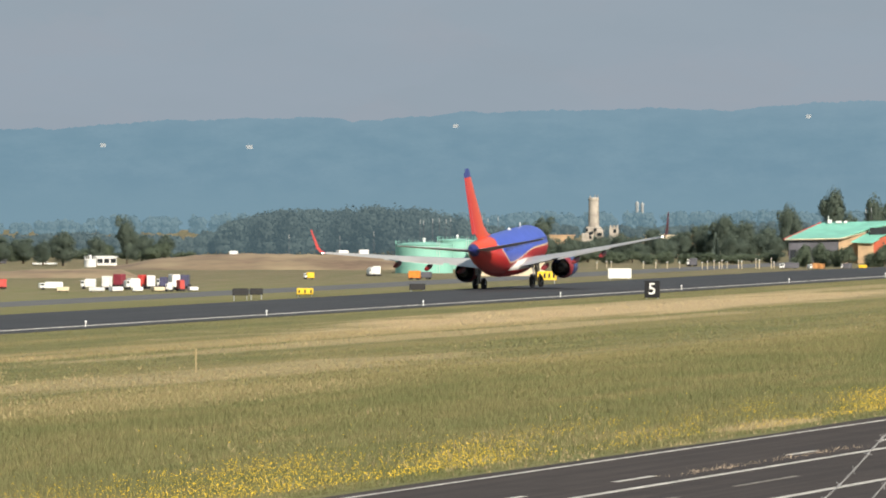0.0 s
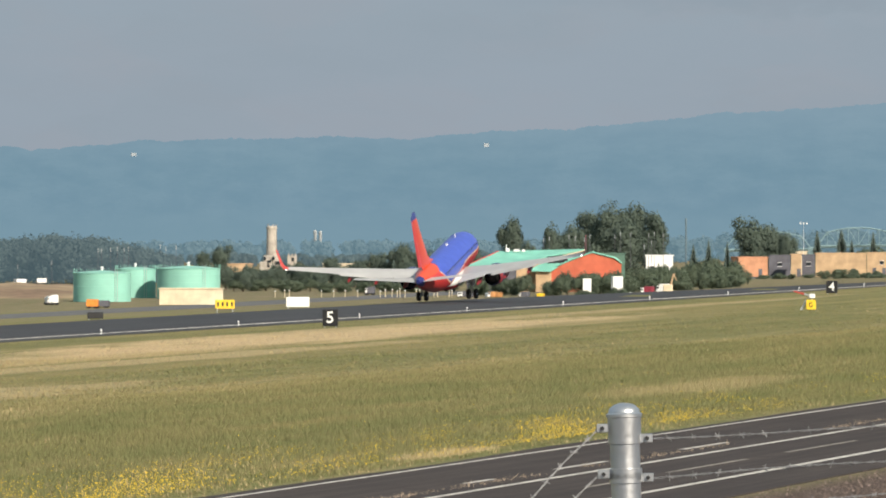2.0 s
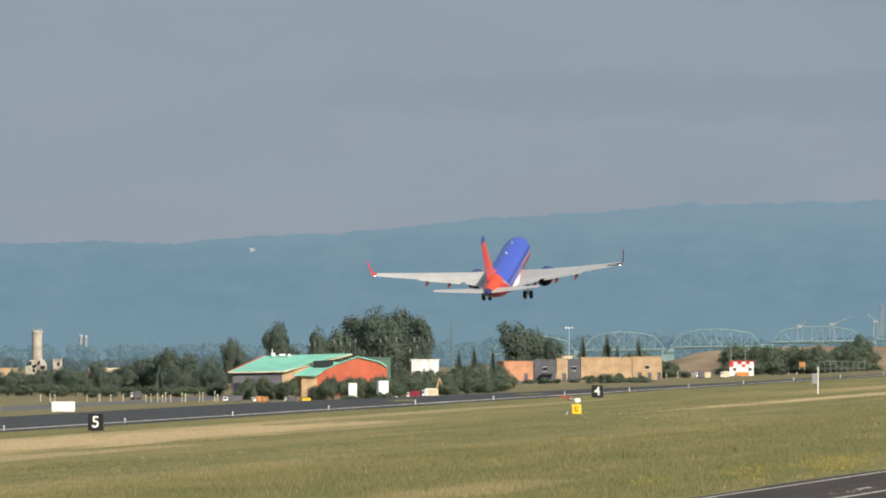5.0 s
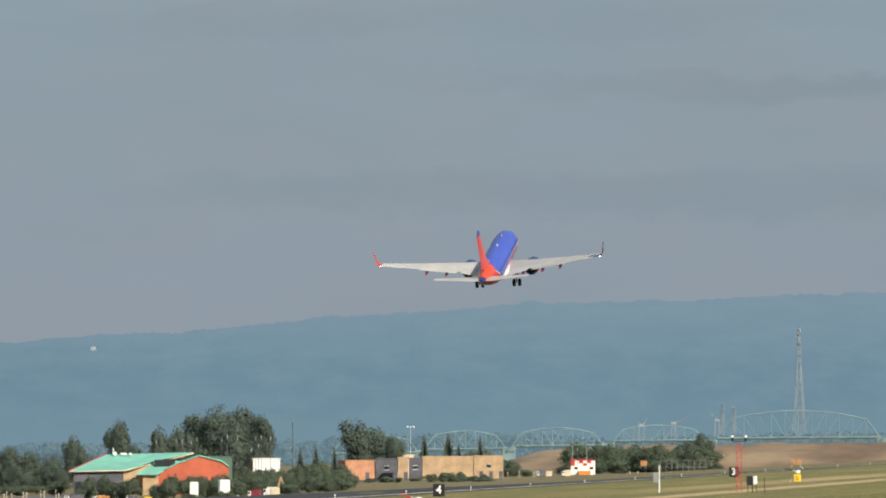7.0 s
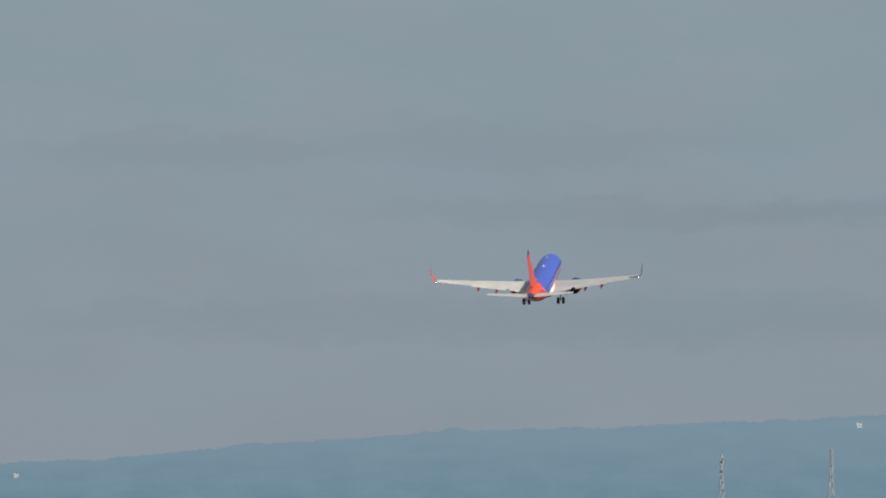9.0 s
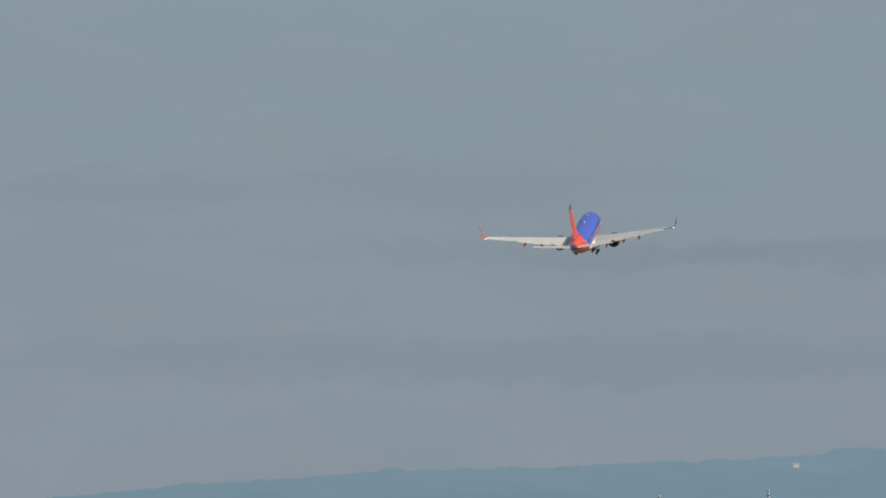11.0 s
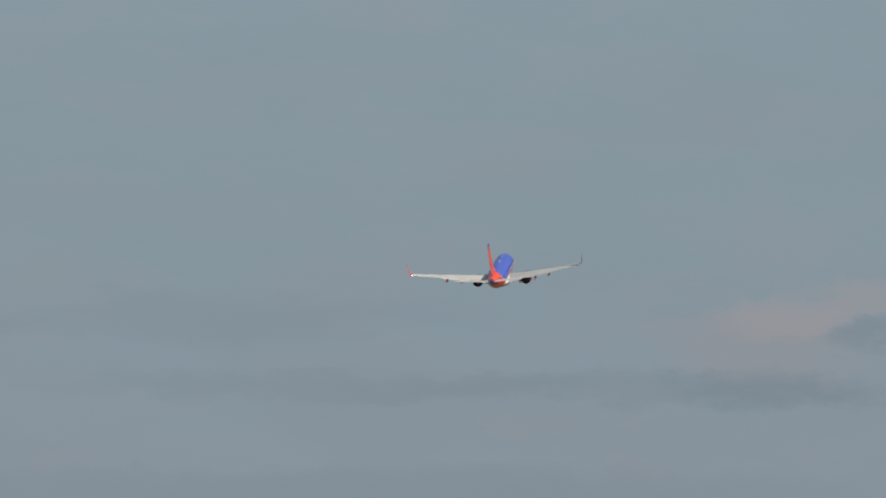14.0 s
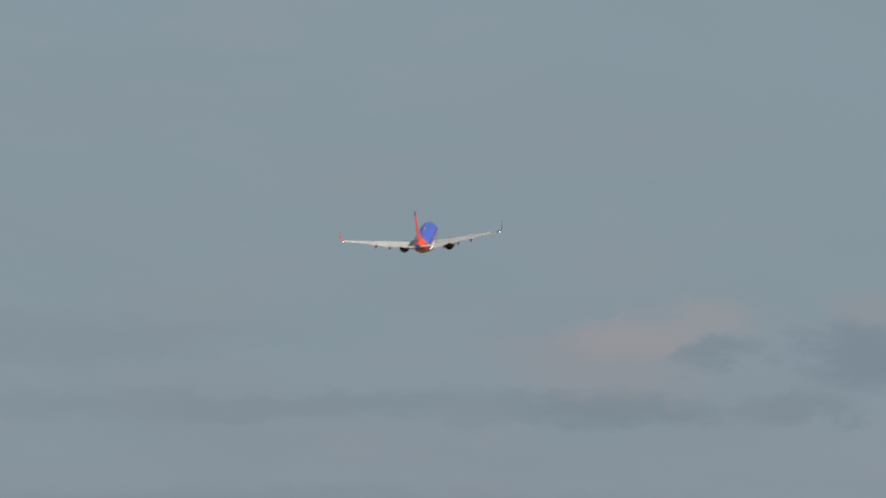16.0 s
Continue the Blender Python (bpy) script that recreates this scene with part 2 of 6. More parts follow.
def blade_material():
    """Grass blades take the colour of the field they grow in, each a little lighter or darker."""
    m = bpy.data.materials.new("grass_blades")
    m.use_nodes = True
    k = Nodes(m.node_tree)
    out = k.n("ShaderNodeOutputMaterial")
    p = k.n("ShaderNodeBsdfPrincipled")
    co = k.n("ShaderNodeTexCoord")
    sep = k.n("ShaderNodeSeparateXYZ")
    k.link(co.outputs["Object"], sep.inputs[0])
    c, patch, tuft = field_colour(k, sep.outputs[0], sep.outputs[1])
    info = k.n("ShaderNodeNewGeometry")
    hsv = k.n("ShaderNodeHueSaturation")
    k.link(k.math("MULTIPLY_ADD", info.outputs["Random Per Island"], 0.30, 0.84), hsv.inputs["Value"])
    k.link(k.math("MULTIPLY_ADD", info.outputs["Random Per Island"], 0.03, 0.485), hsv.inputs["Hue"])
    k.link(c, hsv.inputs["Color"])
    k.link(hsv.outputs[0], p.inputs["Base Color"])
    p.inputs["Roughness"].default_value = 0.8
    p.inputs["Specular IOR Level"].default_value = 0.2
    t = k.n("ShaderNodeBsdfTranslucent")
    k.link(hsv.outputs[0], t.inputs[0])
    mx = k.n("ShaderNodeMixShader")
    mx.inputs[0].default_value = 0.35
    k.link(p.outputs[0], mx.inputs[1])
    k.link(t.outputs[0], mx.inputs[2])
    k.link(mx.outputs[0], out.inputs[0])
    return m


GRASS = ground_material()
RUNWAY = asphalt_material("runway_asphalt", (0.040, 0.040, 0.043), (0.070, 0.068, 0.070), 0.72)
ROAD = asphalt_material("road_asphalt", (0.044, 0.035, 0.032), (0.070, 0.055, 0.048))
TAXI = asphalt_material("taxiway_mirage_grey", (0.110, 0.112, 0.115), (0.170, 0.168, 0.165))
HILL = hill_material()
LINE = material("road_paint", (0.56, 0.53, 0.48), 0.8, vary=0.25, scale=0.8, fine=6.0)
WORN = material("worn_paint", (0.23, 0.205, 0.175), 0.9, vary=0.35, scale=0.8, fine=5.0)
STEEL = material("galvanised_steel", (0.60, 0.61, 0.62), 0.36, 0.9, vary=0.05, scale=9.0, fine=60.0, bump=0.02)
WIRE = material("zinc_wire", (0.26, 0.26, 0.26), 0.6, 0.4, vary=0.2, scale=20.0, fine=90.0)
BLACK = material("black_sign_enamel", (0.012, 0.012, 0.014), 0.5, vary=0.3)
WHITE = material("white_paint", (0.80, 0.80, 0.78), 0.5, vary=0.06, scale=0.8)
YELLOW = material("yellow_sign_enamel", (0.85, 0.56, 0.03), 0.5, vary=0.10)
ORANGE = material("orange_paint", (0.75, 0.25, 0.04), 0.5, vary=0.15)
RUST = material("faded_orange_board", (0.42, 0.20, 0.07), 0.7, vary=0.25, scale=1.2)
RED = material("red_paint", (0.52, 0.06, 0.05), 0.5, vary=0.12)
MAROON = material("maroon_paint", (0.24, 0.03, 0.05), 0.5, vary=0.15)
NAVY = material("navy_paint", (0.08, 0.08, 0.15), 0.5, vary=0.15)
DARK = material("dark_rubber", (0.02, 0.02, 0.022), 0.8, vary=0.2)
GLASS = material("dark_glass", (0.03, 0.035, 0.04), 0.12, vary=0.1, bump=0.0)
TANK = material("sea_green_tank_paint", (0.25, 0.53, 0.44), 0.6, vary=0.06, scale=0.25, fine=2.0)
ROOF = material("sea_green_metal_roof", (0.20, 0.50, 0.40), 0.5, vary=0.10, scale=0.3, fine=3.0)
CREAM = material("cream_render", (0.66, 0.56, 0.40), 0.85, vary=0.14, scale=0.4, fine=3.0)
TAN = material("tan_block_wall", (0.47, 0.33, 0.20), 0.9, vary=0.16, scale=0.4, fine=3.0)
SALMON = material("salmon_block_wall", (0.52, 0.26, 0.15), 0.9, vary=0.16, scale=0.4, fine=3.0)
BRICK = material("red_clad_wall", (0.50, 0.12, 0.065), 0.8, vary=0.12, scale=0.4, fine=3.0)
# dark grey for vehicles, doors and sheds; on hall and tan row, painted-in shade
SHADE = material("dark_grey_and_wall_shade", (0.11, 0.11, 0.13), 0.8, vary=0.2, scale=0.4, fine=3.0)
CONCRETE = material("weathered_concrete", (0.40, 0.36, 0.31), 0.9, vary=0.22, scale=0.5, fine=3.0)
BARK = material("bark", (0.10, 0.075, 0.05), 0.95, vary=0.3, scale=2.0)
LEAF = material("broad_leaves", (0.150, 0.195, 0.155), 0.9, vary=0.22, scale=0.12, fine=0.9, bump=0.0, random_by=0.10, through_light=0.5)
LEAF2 = material("bush_leaves", (0.160, 0.205, 0.140), 0.9, vary=0.28, scale=0.10, fine=0.8, bump=0.0, random_by=0.10, through_light=0.5)
NEEDLE = material("fir_needles", (0.110, 0.150, 0.130), 0.85, vary=0.2, scale=0.3, fine=2.0, bump=0.0, random_by=0.3)
# the two far woods carry distance haze as a blue-grey emission
FARWOOD = material("far_leaves_with_haze_glow", (0.075, 0.100, 0.095), 0.95, vary=0.22, scale=0.03, fine=0.3, bump=0.0, random_by=0.06, through_light=0.5, emit=(0.085, 0.130, 0.150), power=1.0)
FARLINE = material("remote_leaves_with_haze_glow", (0.034, 0.050, 0.055), 0.95, vary=0.1, scale=0.03, fine=0.4, bump=0.0, random_by=0.06, emit=(0.078, 0.132, 0.160), power=1.0)
BLADE = blade_material()
STRAW = material("dry_grass_blades", (0.40, 0.315, 0.170), 0.9, vary=0.25, scale=0.1, fine=0.8, bump=0.0, random_by=0.3)
WEED = material("withered_weed_stems", (0.34, 0.27, 0.20), 0.9, vary=0.25, scale=0.1, fine=0.8, bump=0.0, random_by=0.3)
PETAL = material("yellow_petals", (0.66, 0.45, 0.02), 0.7, vary=0.12, scale=0.5, bump=0.0, random_by=0.25)
PEBBLE = material("gravel_stones", (0.165, 0.122, 0.102), 0.9, vary=0.35, scale=0.6, fine=5.0, random_by=0.5)
MOUND = material("dry_earth_and_straw", (0.330, 0.215, 0.140), 0.95, vary=0.38, scale=0.05, fine=0.3, bump=0.4, tint=(0.37, 0.285, 0.165), stretch=(1, 1, 3))
BANK = material("bare_embankment_soil", (0.255, 0.165, 0.110), 0.95, vary=0.35, scale=0.035, fine=0.25, bump=0.4, tint=(0.33, 0.245, 0.150), stretch=(0.5, 1, 6))
BRIDGE = material("pale_green_bridge_steel", (0.20, 0.300, 0.320), 0.7, vary=0.08, scale=0.2)
FARHOUSE = material("hazy_house_paint", (0.31, 0.335, 0.35), 0.9, vary=0.05, bump=0.0)
DKGREEN = material("dark_green_cladding", (0.09, 0.17, 0.13), 0.8, vary=0.12, scale=0.3)
CABIN = material("tinted_cabin_glass", (0.07, 0.10, 0.30), 0.3, vary=0.1, bump=0.0)
FARSTEEL = material("hazy_steel", (0.110, 0.160, 0.190), 0.8, vary=0.08, scale=0.3)
MAST = material("mast_steel", (0.25, 0.29, 0.32), 0.8, 0.0, vary=0.08, scale=0.3)


# ---- mesh building ----
class Shape:
    """Collects corners and faces of one mesh."""

    def __init__(self):
        self.v, self.f, self.smooth = [], [], False

    def add(self, verts, faces, m=None):
        o = len(self.v)
        self.v += [tuple(m @ Vector(p)) for p in verts] if m else [tuple(p) for p in verts]
        self.f += [tuple(i + o for i in f) for f in faces]
        return self

    def box(self, cx, cy, cz, sx, sy, sz, r=0.03, m=None):
        """A box with chamfered edges; cz is its middle."""
        r = min(r, sx * 0.3, sy * 0.3, sz * 0.3)
        hx, hy, hz = sx / 2, sy / 2, sz / 2
        bm = bmesh.new()
        for x in (-1, 1):
            for y in (-1, 1):
                for z in (-1, 1):
                    bm.verts.new((cx + x * (hx - r), cy + y * (hy - r), cz + z * hz))
                    bm.verts.new((cx + x * (hx - r), cy + y * hy, cz + z * (hz - r)))
                    bm.verts.new((cx + x * hx, cy + y * (hy - r), cz + z * (hz - r)))
        bmesh.ops.convex_hull(bm, input=bm.verts)
        bm.verts.index_update()
        self.add([v.co[:] for v in bm.verts], [[v.index for v in f.verts] for f in bm.faces], m)
        bm.free()
        return self

    def lathe(self, profile, n=24, m=None, cap=True):
        """Turns (radius, z) pairs about the z axis."""
        vs, fs = [], []
        for r, z in profile:
            vs += [(r * math.cos(2 * math.pi * i / n), r * math.sin(2 * math.pi * i / n), z) for i in range(n)]
        for k in range(len(profile) - 1):
            for i in range(n):
                j = (i + 1) % n
                fs.append((k * n + i, k * n + j, (k + 1) * n + j, (k + 1) * n + i))
        if cap:
            fs.append(tuple(reversed(range(n))))
            fs.append(tuple(range((len(profile) - 1) * n, len(profile) * n)))
        return self.add(vs, fs, m)

    def rod(self, a, b, r0, r1=None, n=8):
        a, b = Vector(a), Vector(b)
        q = (b - a).to_track_quat("Z", "Y").to_matrix().to_4x4()
        m = Matrix.Translation(a) @ q
        return self.lathe([(r0, 0), (r0 if r1 is None else r1, (b - a).length)], n, m)

    def loft(self, rings, cap=True):
        n = len(rings[0])
        vs = [p for r in rings for p in r]
        fs = []
        for k in range(len(rings) - 1):
            for i in range(n):
                j = (i + 1) % n
                fs.append((k * n + i, k * n + j, (k + 1) * n + j, (k + 1) * n + i))
        if cap:
            fs.append(tuple(reversed(range(n))))
            fs.append(tuple(range((len(rings) - 1) * n, len(rings) * n)))
        return self.add(vs, fs)

    def mesh(self, name, mat, smooth=None):
        me = bpy.data.meshes.new(name)
        me.from_pydata(self.v, [], self.f)
        bm = bmesh.new()
        bm.from_mesh(me)
        bmesh.ops.recalc_face_normals(bm, faces=bm.faces)
        bm.to_mesh(me)
        bm.free()
        for mt in (mat if isinstance(mat, (list, tuple)) else [mat]):
            me.materials.append(mt)
        if self.smooth if smooth is None else smooth:
            me.shade_smooth()
            me.set_sharp_from_angle(angle=radians(35))
        return me


def part(name, shape, mat, parent=None, label="", smooth=False, m=None):
    ob = new(name, shape if isinstance(shape, bpy.types.Mesh) else shape.mesh(name, mat, smooth))
    ob.parent = parent
    if m is not None:
        ob.matrix_basis = m
    return tagged(ob, label)


def thing(name, m, label, category, group="", kind=""):
    ob = new(name)
    ob.empty_display_size = 0.5
    ob.matrix_basis = m
    return tagged(ob, label, category, group, kind)


def soup(name, verts, faces, mat):
    """A mesh from arrays of corners and faces, with no clean-up, for what has very many small pieces."""
    me = bpy.data.meshes.new(name)
    me.from_pydata(verts.tolist() if hasattr(verts, "tolist") else verts, [], faces.tolist() if hasattr(faces, "tolist") else faces)
    me.materials.append(mat)
    return me


# ---- ground, roads, hills ----
LOW = -9.0


def fall(x, y):
    """How far the runway and what lies beyond it drop away from its near edge, where the airfield tips over."""
    return float(np.interp(x, [1100, 1300, 1500, 1700, 2000], [0.0, 0.55, 0.98, 1.15, 1.35])) * min(1.0, max(0.0, (y - 176.6) / 23.0))


def ground_z(x, y):
    if y < 3.5:
        return 9.2 if y > -12 else 9.2 + max(-9.2, (y + 12) * 0.25)
    if y < 38:
        return 9.2 * (1 - (y - 3.5) / 34.5)
    if y < 200.5:
        return -fall(x, y)
    return max(LOW, -fall(x, y) - (y - 200.5) * 0.052)


def make_ground():
    xs = [-400, -100, 0, 15, 30, 45, 60, 100, 200, 300] + list(range(400, 2000, 100)) + list(range(2000, 4901, 290))
    ys = [-600, -200, -60, -48.8, -12, -4, 3.5, 12, 20, 28, 38, 48, 58, 78, 90, 110, 140, 165, 176, 190, 200.5, 240, 290, 340,
          378.1, 450, 600, 900, 1400, 2200, 3400, 4900]
    v = [(x, y, ground_z(x, y)) for y in ys for x in xs]
    n = len(xs)
    f = [(j * n + i, j * n + i + 1, (j + 1) * n + i + 1, (j + 1) * n + i) for j in range(len(ys) - 1) for i in range(n - 1)]
    ob = new("ground", soup("ground", v, f, GRASS))
    tagged(ob, "airfield grass with dry straw swathes beside the runway", "ground", kind="structure")


def strip(name, x0, x1, y0, y1, z, mat, label="", category="", parent=None, step=60.0, wob=0.0):
    n = max(1, int((x1 - x0) / step))
    s = Shape()
    vs, fs = [], []
    for i in range(n + 1):
        x = x0 + (x1 - x0) * i / n
        a = wob * noise.noise(Vector((x * 0.03, y0, 3.1)))
        b = wob * noise.noise(Vector((x * 0.03, y1, 7.7)))
        za, zb = (z - fall(x, y0), z - fall(x, y1)) if z > LOW + 1 else (z, z)
        vs += [(x, y0 + a, za), (x, y1 + b, zb), (x, y0 + a, za - 0.3), (x, y1 + b, zb - 0.3)]
    for i in range(n):
        o = i * 4
        fs += [(o, o + 4, o + 5, o + 1), (o, o + 2, o + 6, o + 4), (o + 1, o + 5, o + 7, o + 3)]
    s.add(vs, fs)
    ob = part(name, s, mat, parent)
    if label:
        tagged(ob, label, category, kind="structure")
    return ob


def make_roads():
    runway = strip("runway", -300, 4600, 176.6, 199.6, 0.05, RUNWAY, "dark asphalt runway with a white edge line", "runway", wob=0.4, step=100)
    strip("edge_line", -300, 4600, 179.35, 179.85, 0.075, LINE, parent=runway, step=50, wob=0.05)
    road = strip("road", -200, 2600, 58.2, 77.9, 0.05, ROAD, "grey asphalt perimeter road with white lines", "road", wob=0.5, step=12)
    for y, w in ((76.9, 0.24), (69.2, 0.34), (62.3, 0.40)):
        strip("white_line", -200, 2600, y - w / 2, y + w / 2, 0.056, LINE, parent=road, step=25, wob=0.05)
    rnd = random.Random(5)
    x = 200.0
    while x < 1100:
        n = rnd.uniform(9, 22)
        y = rnd.choice((65.9, 66.1, 65.7))
        strip("worn_dash", x, x + n, y - 0.14, y + 0.14, 0.054, WORN, parent=road, step=4, wob=0.06)
        if rnd.random() < 0.45:
            y = 71.3
            strip("worn_dash", x + 4, x + 4 + n * 0.6, y - 0.16, y + 0.16, 0.054, LINE, parent=road, step=4, wob=0.06)
        x += n + rnd.uniform(8, 26)
    # pale grey strip sized and coloured for the mirage reflection beyond the runway
    strip("taxiway", 300, 4200, 377, 391, LOW + 0.05, TAXI, "grey taxiway strip standing in for mirage reflection, low ground", "taxiway", wob=1.5)


CREST = [(-1200, 352), (-812, 358), (-712, 358), (-540, 345), (-250, 337), (-190, 346), (18, 330), (120, 327), (330, 322), (480, 325),
         (620, 312), (756, 310), (950, 290), (1040, 281), (1240, 271), (1370, 258), (1390, 252), (1420, 256), (1640, 252),
         (2020, 236), (2158, 229), (2180, 217), (2330, 219), (2600, 212), (3000, 205), (4200, 200)]


def crest(u):
    for (a, va), (b, vb) in zip(CREST, CREST[1:]):
        if u <= b:
            return va + (vb - va) * max(0.0, (u - a)) / (b - a)
    return CREST[-1][1]


def hill_z(u, d):
    """A wooded ridge: rises from the plain to a crest with uneven tree tops, and falls behind."""
    top = EYE[2] + (V0 - crest(u)) * 4600 / PX
    top += 1.0 * noise.noise(Vector((u * 0.023, 1.3, 0))) + 0.6 * noise.noise(Vector((u * 0.11, 5.3, 0))) + 0.5 * noise.noise(Vector((u * 0.6, 8.3, 0)))
    k = (d - 3300) / 1300
    rise = (0.62 * k + 0.38 * k * k) if k <= 1 else 1 - (k - 1) * 6
    z = LOW - 1 + (top - LOW + 1) * rise
    if 0 < k < 0.98:
        z += 1.6 * k * (1 - k) * 2 * noise.noise(Vector((u * 0.006, d * 0.004, 2.0)))
    return z


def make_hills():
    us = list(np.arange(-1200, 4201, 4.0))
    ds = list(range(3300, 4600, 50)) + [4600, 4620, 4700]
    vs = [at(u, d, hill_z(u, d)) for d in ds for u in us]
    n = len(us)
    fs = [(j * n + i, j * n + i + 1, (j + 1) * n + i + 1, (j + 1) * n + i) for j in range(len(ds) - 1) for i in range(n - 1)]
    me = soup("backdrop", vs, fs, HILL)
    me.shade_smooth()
    tagged(new("backdrop", me), "long wooded ridge with blue haze painted in", "hills", kind="structure")


make_ground()
make_roads()
make_hills()


# ---- airliner ----
def livery():
    """Blue upper fuselage, red belly sweeping up to orange under the fin, with a thin pale gold band between."""
    m = bpy.data.materials.new("fuselage_paint")
    m.use_nodes = True
    k = Nodes(m.node_tree)
    out = k.n("ShaderNodeOutputMaterial")
    p = k.n("ShaderNodeBsdfPrincipled")
    k.link(p.outputs[0], out.inputs[0])
    co = k.n("ShaderNodeTexCoord")
    sep = k.n("ShaderNodeSeparateXYZ")
    k.link(co.outputs["Object"], sep.inputs[0])
    x, y, z = sep.outputs
    # height of the band: low behind the wing, rising towards the tail and, less, towards the nose
    aft = k.ramp(x, -5.5, -12.5)
    edge = k.math("MULTIPLY_ADD", aft, 2.75, -0.95)
    edge = k.math("MULTIPLY_ADD", k.ramp(x, -5.0, 5.0), 0.85, edge)
    over = k.math("SUBTRACT", z, edge)
    grime = k.noise(co.outputs["Object"], 0.9, 4.0)
    blue = k.mix(k.ramp(grime, 0.3, 0.7), (0.045, 0.085, 0.46), (0.060, 0.105, 0.53))
    red = k.mix(k.ramp(x, -4.0, -14.0), (0.43, 0.020, 0.030), (0.54, 0.038, 0.028))
    c = k.mix(k.math("GREATER_THAN", over, 0.0), red, (0.72, 0.52, 0.34))
    c = k.mix(k.math("GREATER_THAN", over, 0.16), c, blue)
    # orange saddle round the foot of the fin, blue tail cone
    saddle = k.math("MULTIPLY", k.math("GREATER_THAN", z, 1.15), k.math("LESS_THAN", k.math("MULTIPLY_ADD", z, -1.6, x), -12.0))
    c = k.mix(saddle, c, (0.64, 0.070, 0.022))
    cone = k.math("LESS_THAN", k.math("MULTIPLY_ADD", z, 0.5, x), -14.5)
    c = k.mix(cone, c, (0.022, 0.030, 0.15))
    k.link(c, p.inputs["Base Color"])
    p.inputs["Roughness"].default_value = 0.38
    p.inputs["Coat Weight"].default_value = 0.15
    p.inputs["Coat Roughness"].default_value = 0.12
    return m


def fin_paint():
    m = bpy.data.materials.new("fin_paint")
    m.use_nodes = True
    k = Nodes(m.node_tree)
    out = k.n("ShaderNodeOutputMaterial")
    p = k.n("ShaderNodeBsdfPrincipled")
    k.link(p.outputs[0], out.inputs[0])
    co = k.n("ShaderNodeTexCoord")
    sep = k.n("ShaderNodeSeparateXYZ")
    k.link(co.outputs["Object"], sep.inputs[0])
    x, y, z = sep.outputs
    c = k.mix(k.ramp(k.math("MULTIPLY_ADD", z, 0.6, x), -13.0, -9.0), (0.52, 0.028, 0.030), (0.66, 0.085, 0.028))
    c = k.mix(k.math("GREATER_THAN", z, 8.1), c, (0.030, 0.045, 0.22))
    k.link(c, p.inputs["Base Color"])
    p.inputs["Roughness"].default_value = 0.32
    return m


def fairing_paint():
    """Wing-root fairing: pale grey above with sun highlight painted in, red along the keel."""
    m = bpy.data.materials.new("fairing_paint")
    m.use_nodes = True
    k = Nodes(m.node_tree)
    out = k.n("ShaderNodeOutputMaterial")
    p = k.n("ShaderNodeBsdfPrincipled")
    k.link(p.outputs[0], out.inputs[0])
    co = k.n("ShaderNodeTexCoord")
    sep = k.n("ShaderNodeSeparateXYZ")
    k.link(co.outputs["Object"], sep.inputs[0])
    grime = k.noise(co.outputs["Object"], 1.1, 4.0)
    pale = k.mix(k.ramp(grime, 0.3, 0.7), (0.56, 0.55, 0.53), (0.66, 0.65, 0.63))
    k.link(k.mix(k.math("GREATER_THAN", sep.outputs[2], -1.75), (0.50, 0.03, 0.04), pale), p.inputs["Base Color"])
    p.inputs["Roughness"].default_value = 0.3
    return m


FUSE, FIN, FAIRING = livery(), fin_paint(), fairing_paint()
WING = material("wing_grey_paint", (0.46, 0.455, 0.44), 0.42, vary=0.08, scale=0.4, fine=3.0, bump=0.03)
NACELLE = material("nacelle_blue_paint", (0.030, 0.050, 0.17), 0.25, vary=0.1, bump=0.0)
WINGLET = material("winglet_orange_red_paint", (0.60, 0.055, 0.035), 0.35, vary=0.1, bump=0.0)
NAVYRED = material("winglet_dark_paint", (0.10, 0.030, 0.060), 0.45, vary=0.2, bump=0.0)
PODRED = material("dark_red_paint", (0.24, 0.025, 0.030), 0.45, vary=0.15, bump=0.0)
HOT = material("exhaust_metal", (0.06, 0.055, 0.05), 0.5, 0.6, vary=0.2)
STRUT = material("undercarriage_grey", (0.34, 0.34, 0.34), 0.5, 0.3)
LAMPW = material("white_position_light", (0.9, 0.9, 0.9), 0.4, vary=0.0, bump=0.0, emit=(1, 0.96, 0.9), power=3.0)


def foil(shape, sections):
    """Lofts a wing: sections of (leading edge x, chord, y, z, thickness, twist down at the back)."""
    form = [(0, 0), (0.06, 0.42), (0.25, 0.55), (0.55, 0.42), (0.85, 0.14), (1, 0.02), (0.85, -0.10), (0.55, -0.30), (0.25, -0.45), (0.06, -0.36)]
    shape.loft([[(le - c * s, y, z + t * h - drop * s) for s, h in form] for le, c, y, z, t, drop in sections])
    return shape


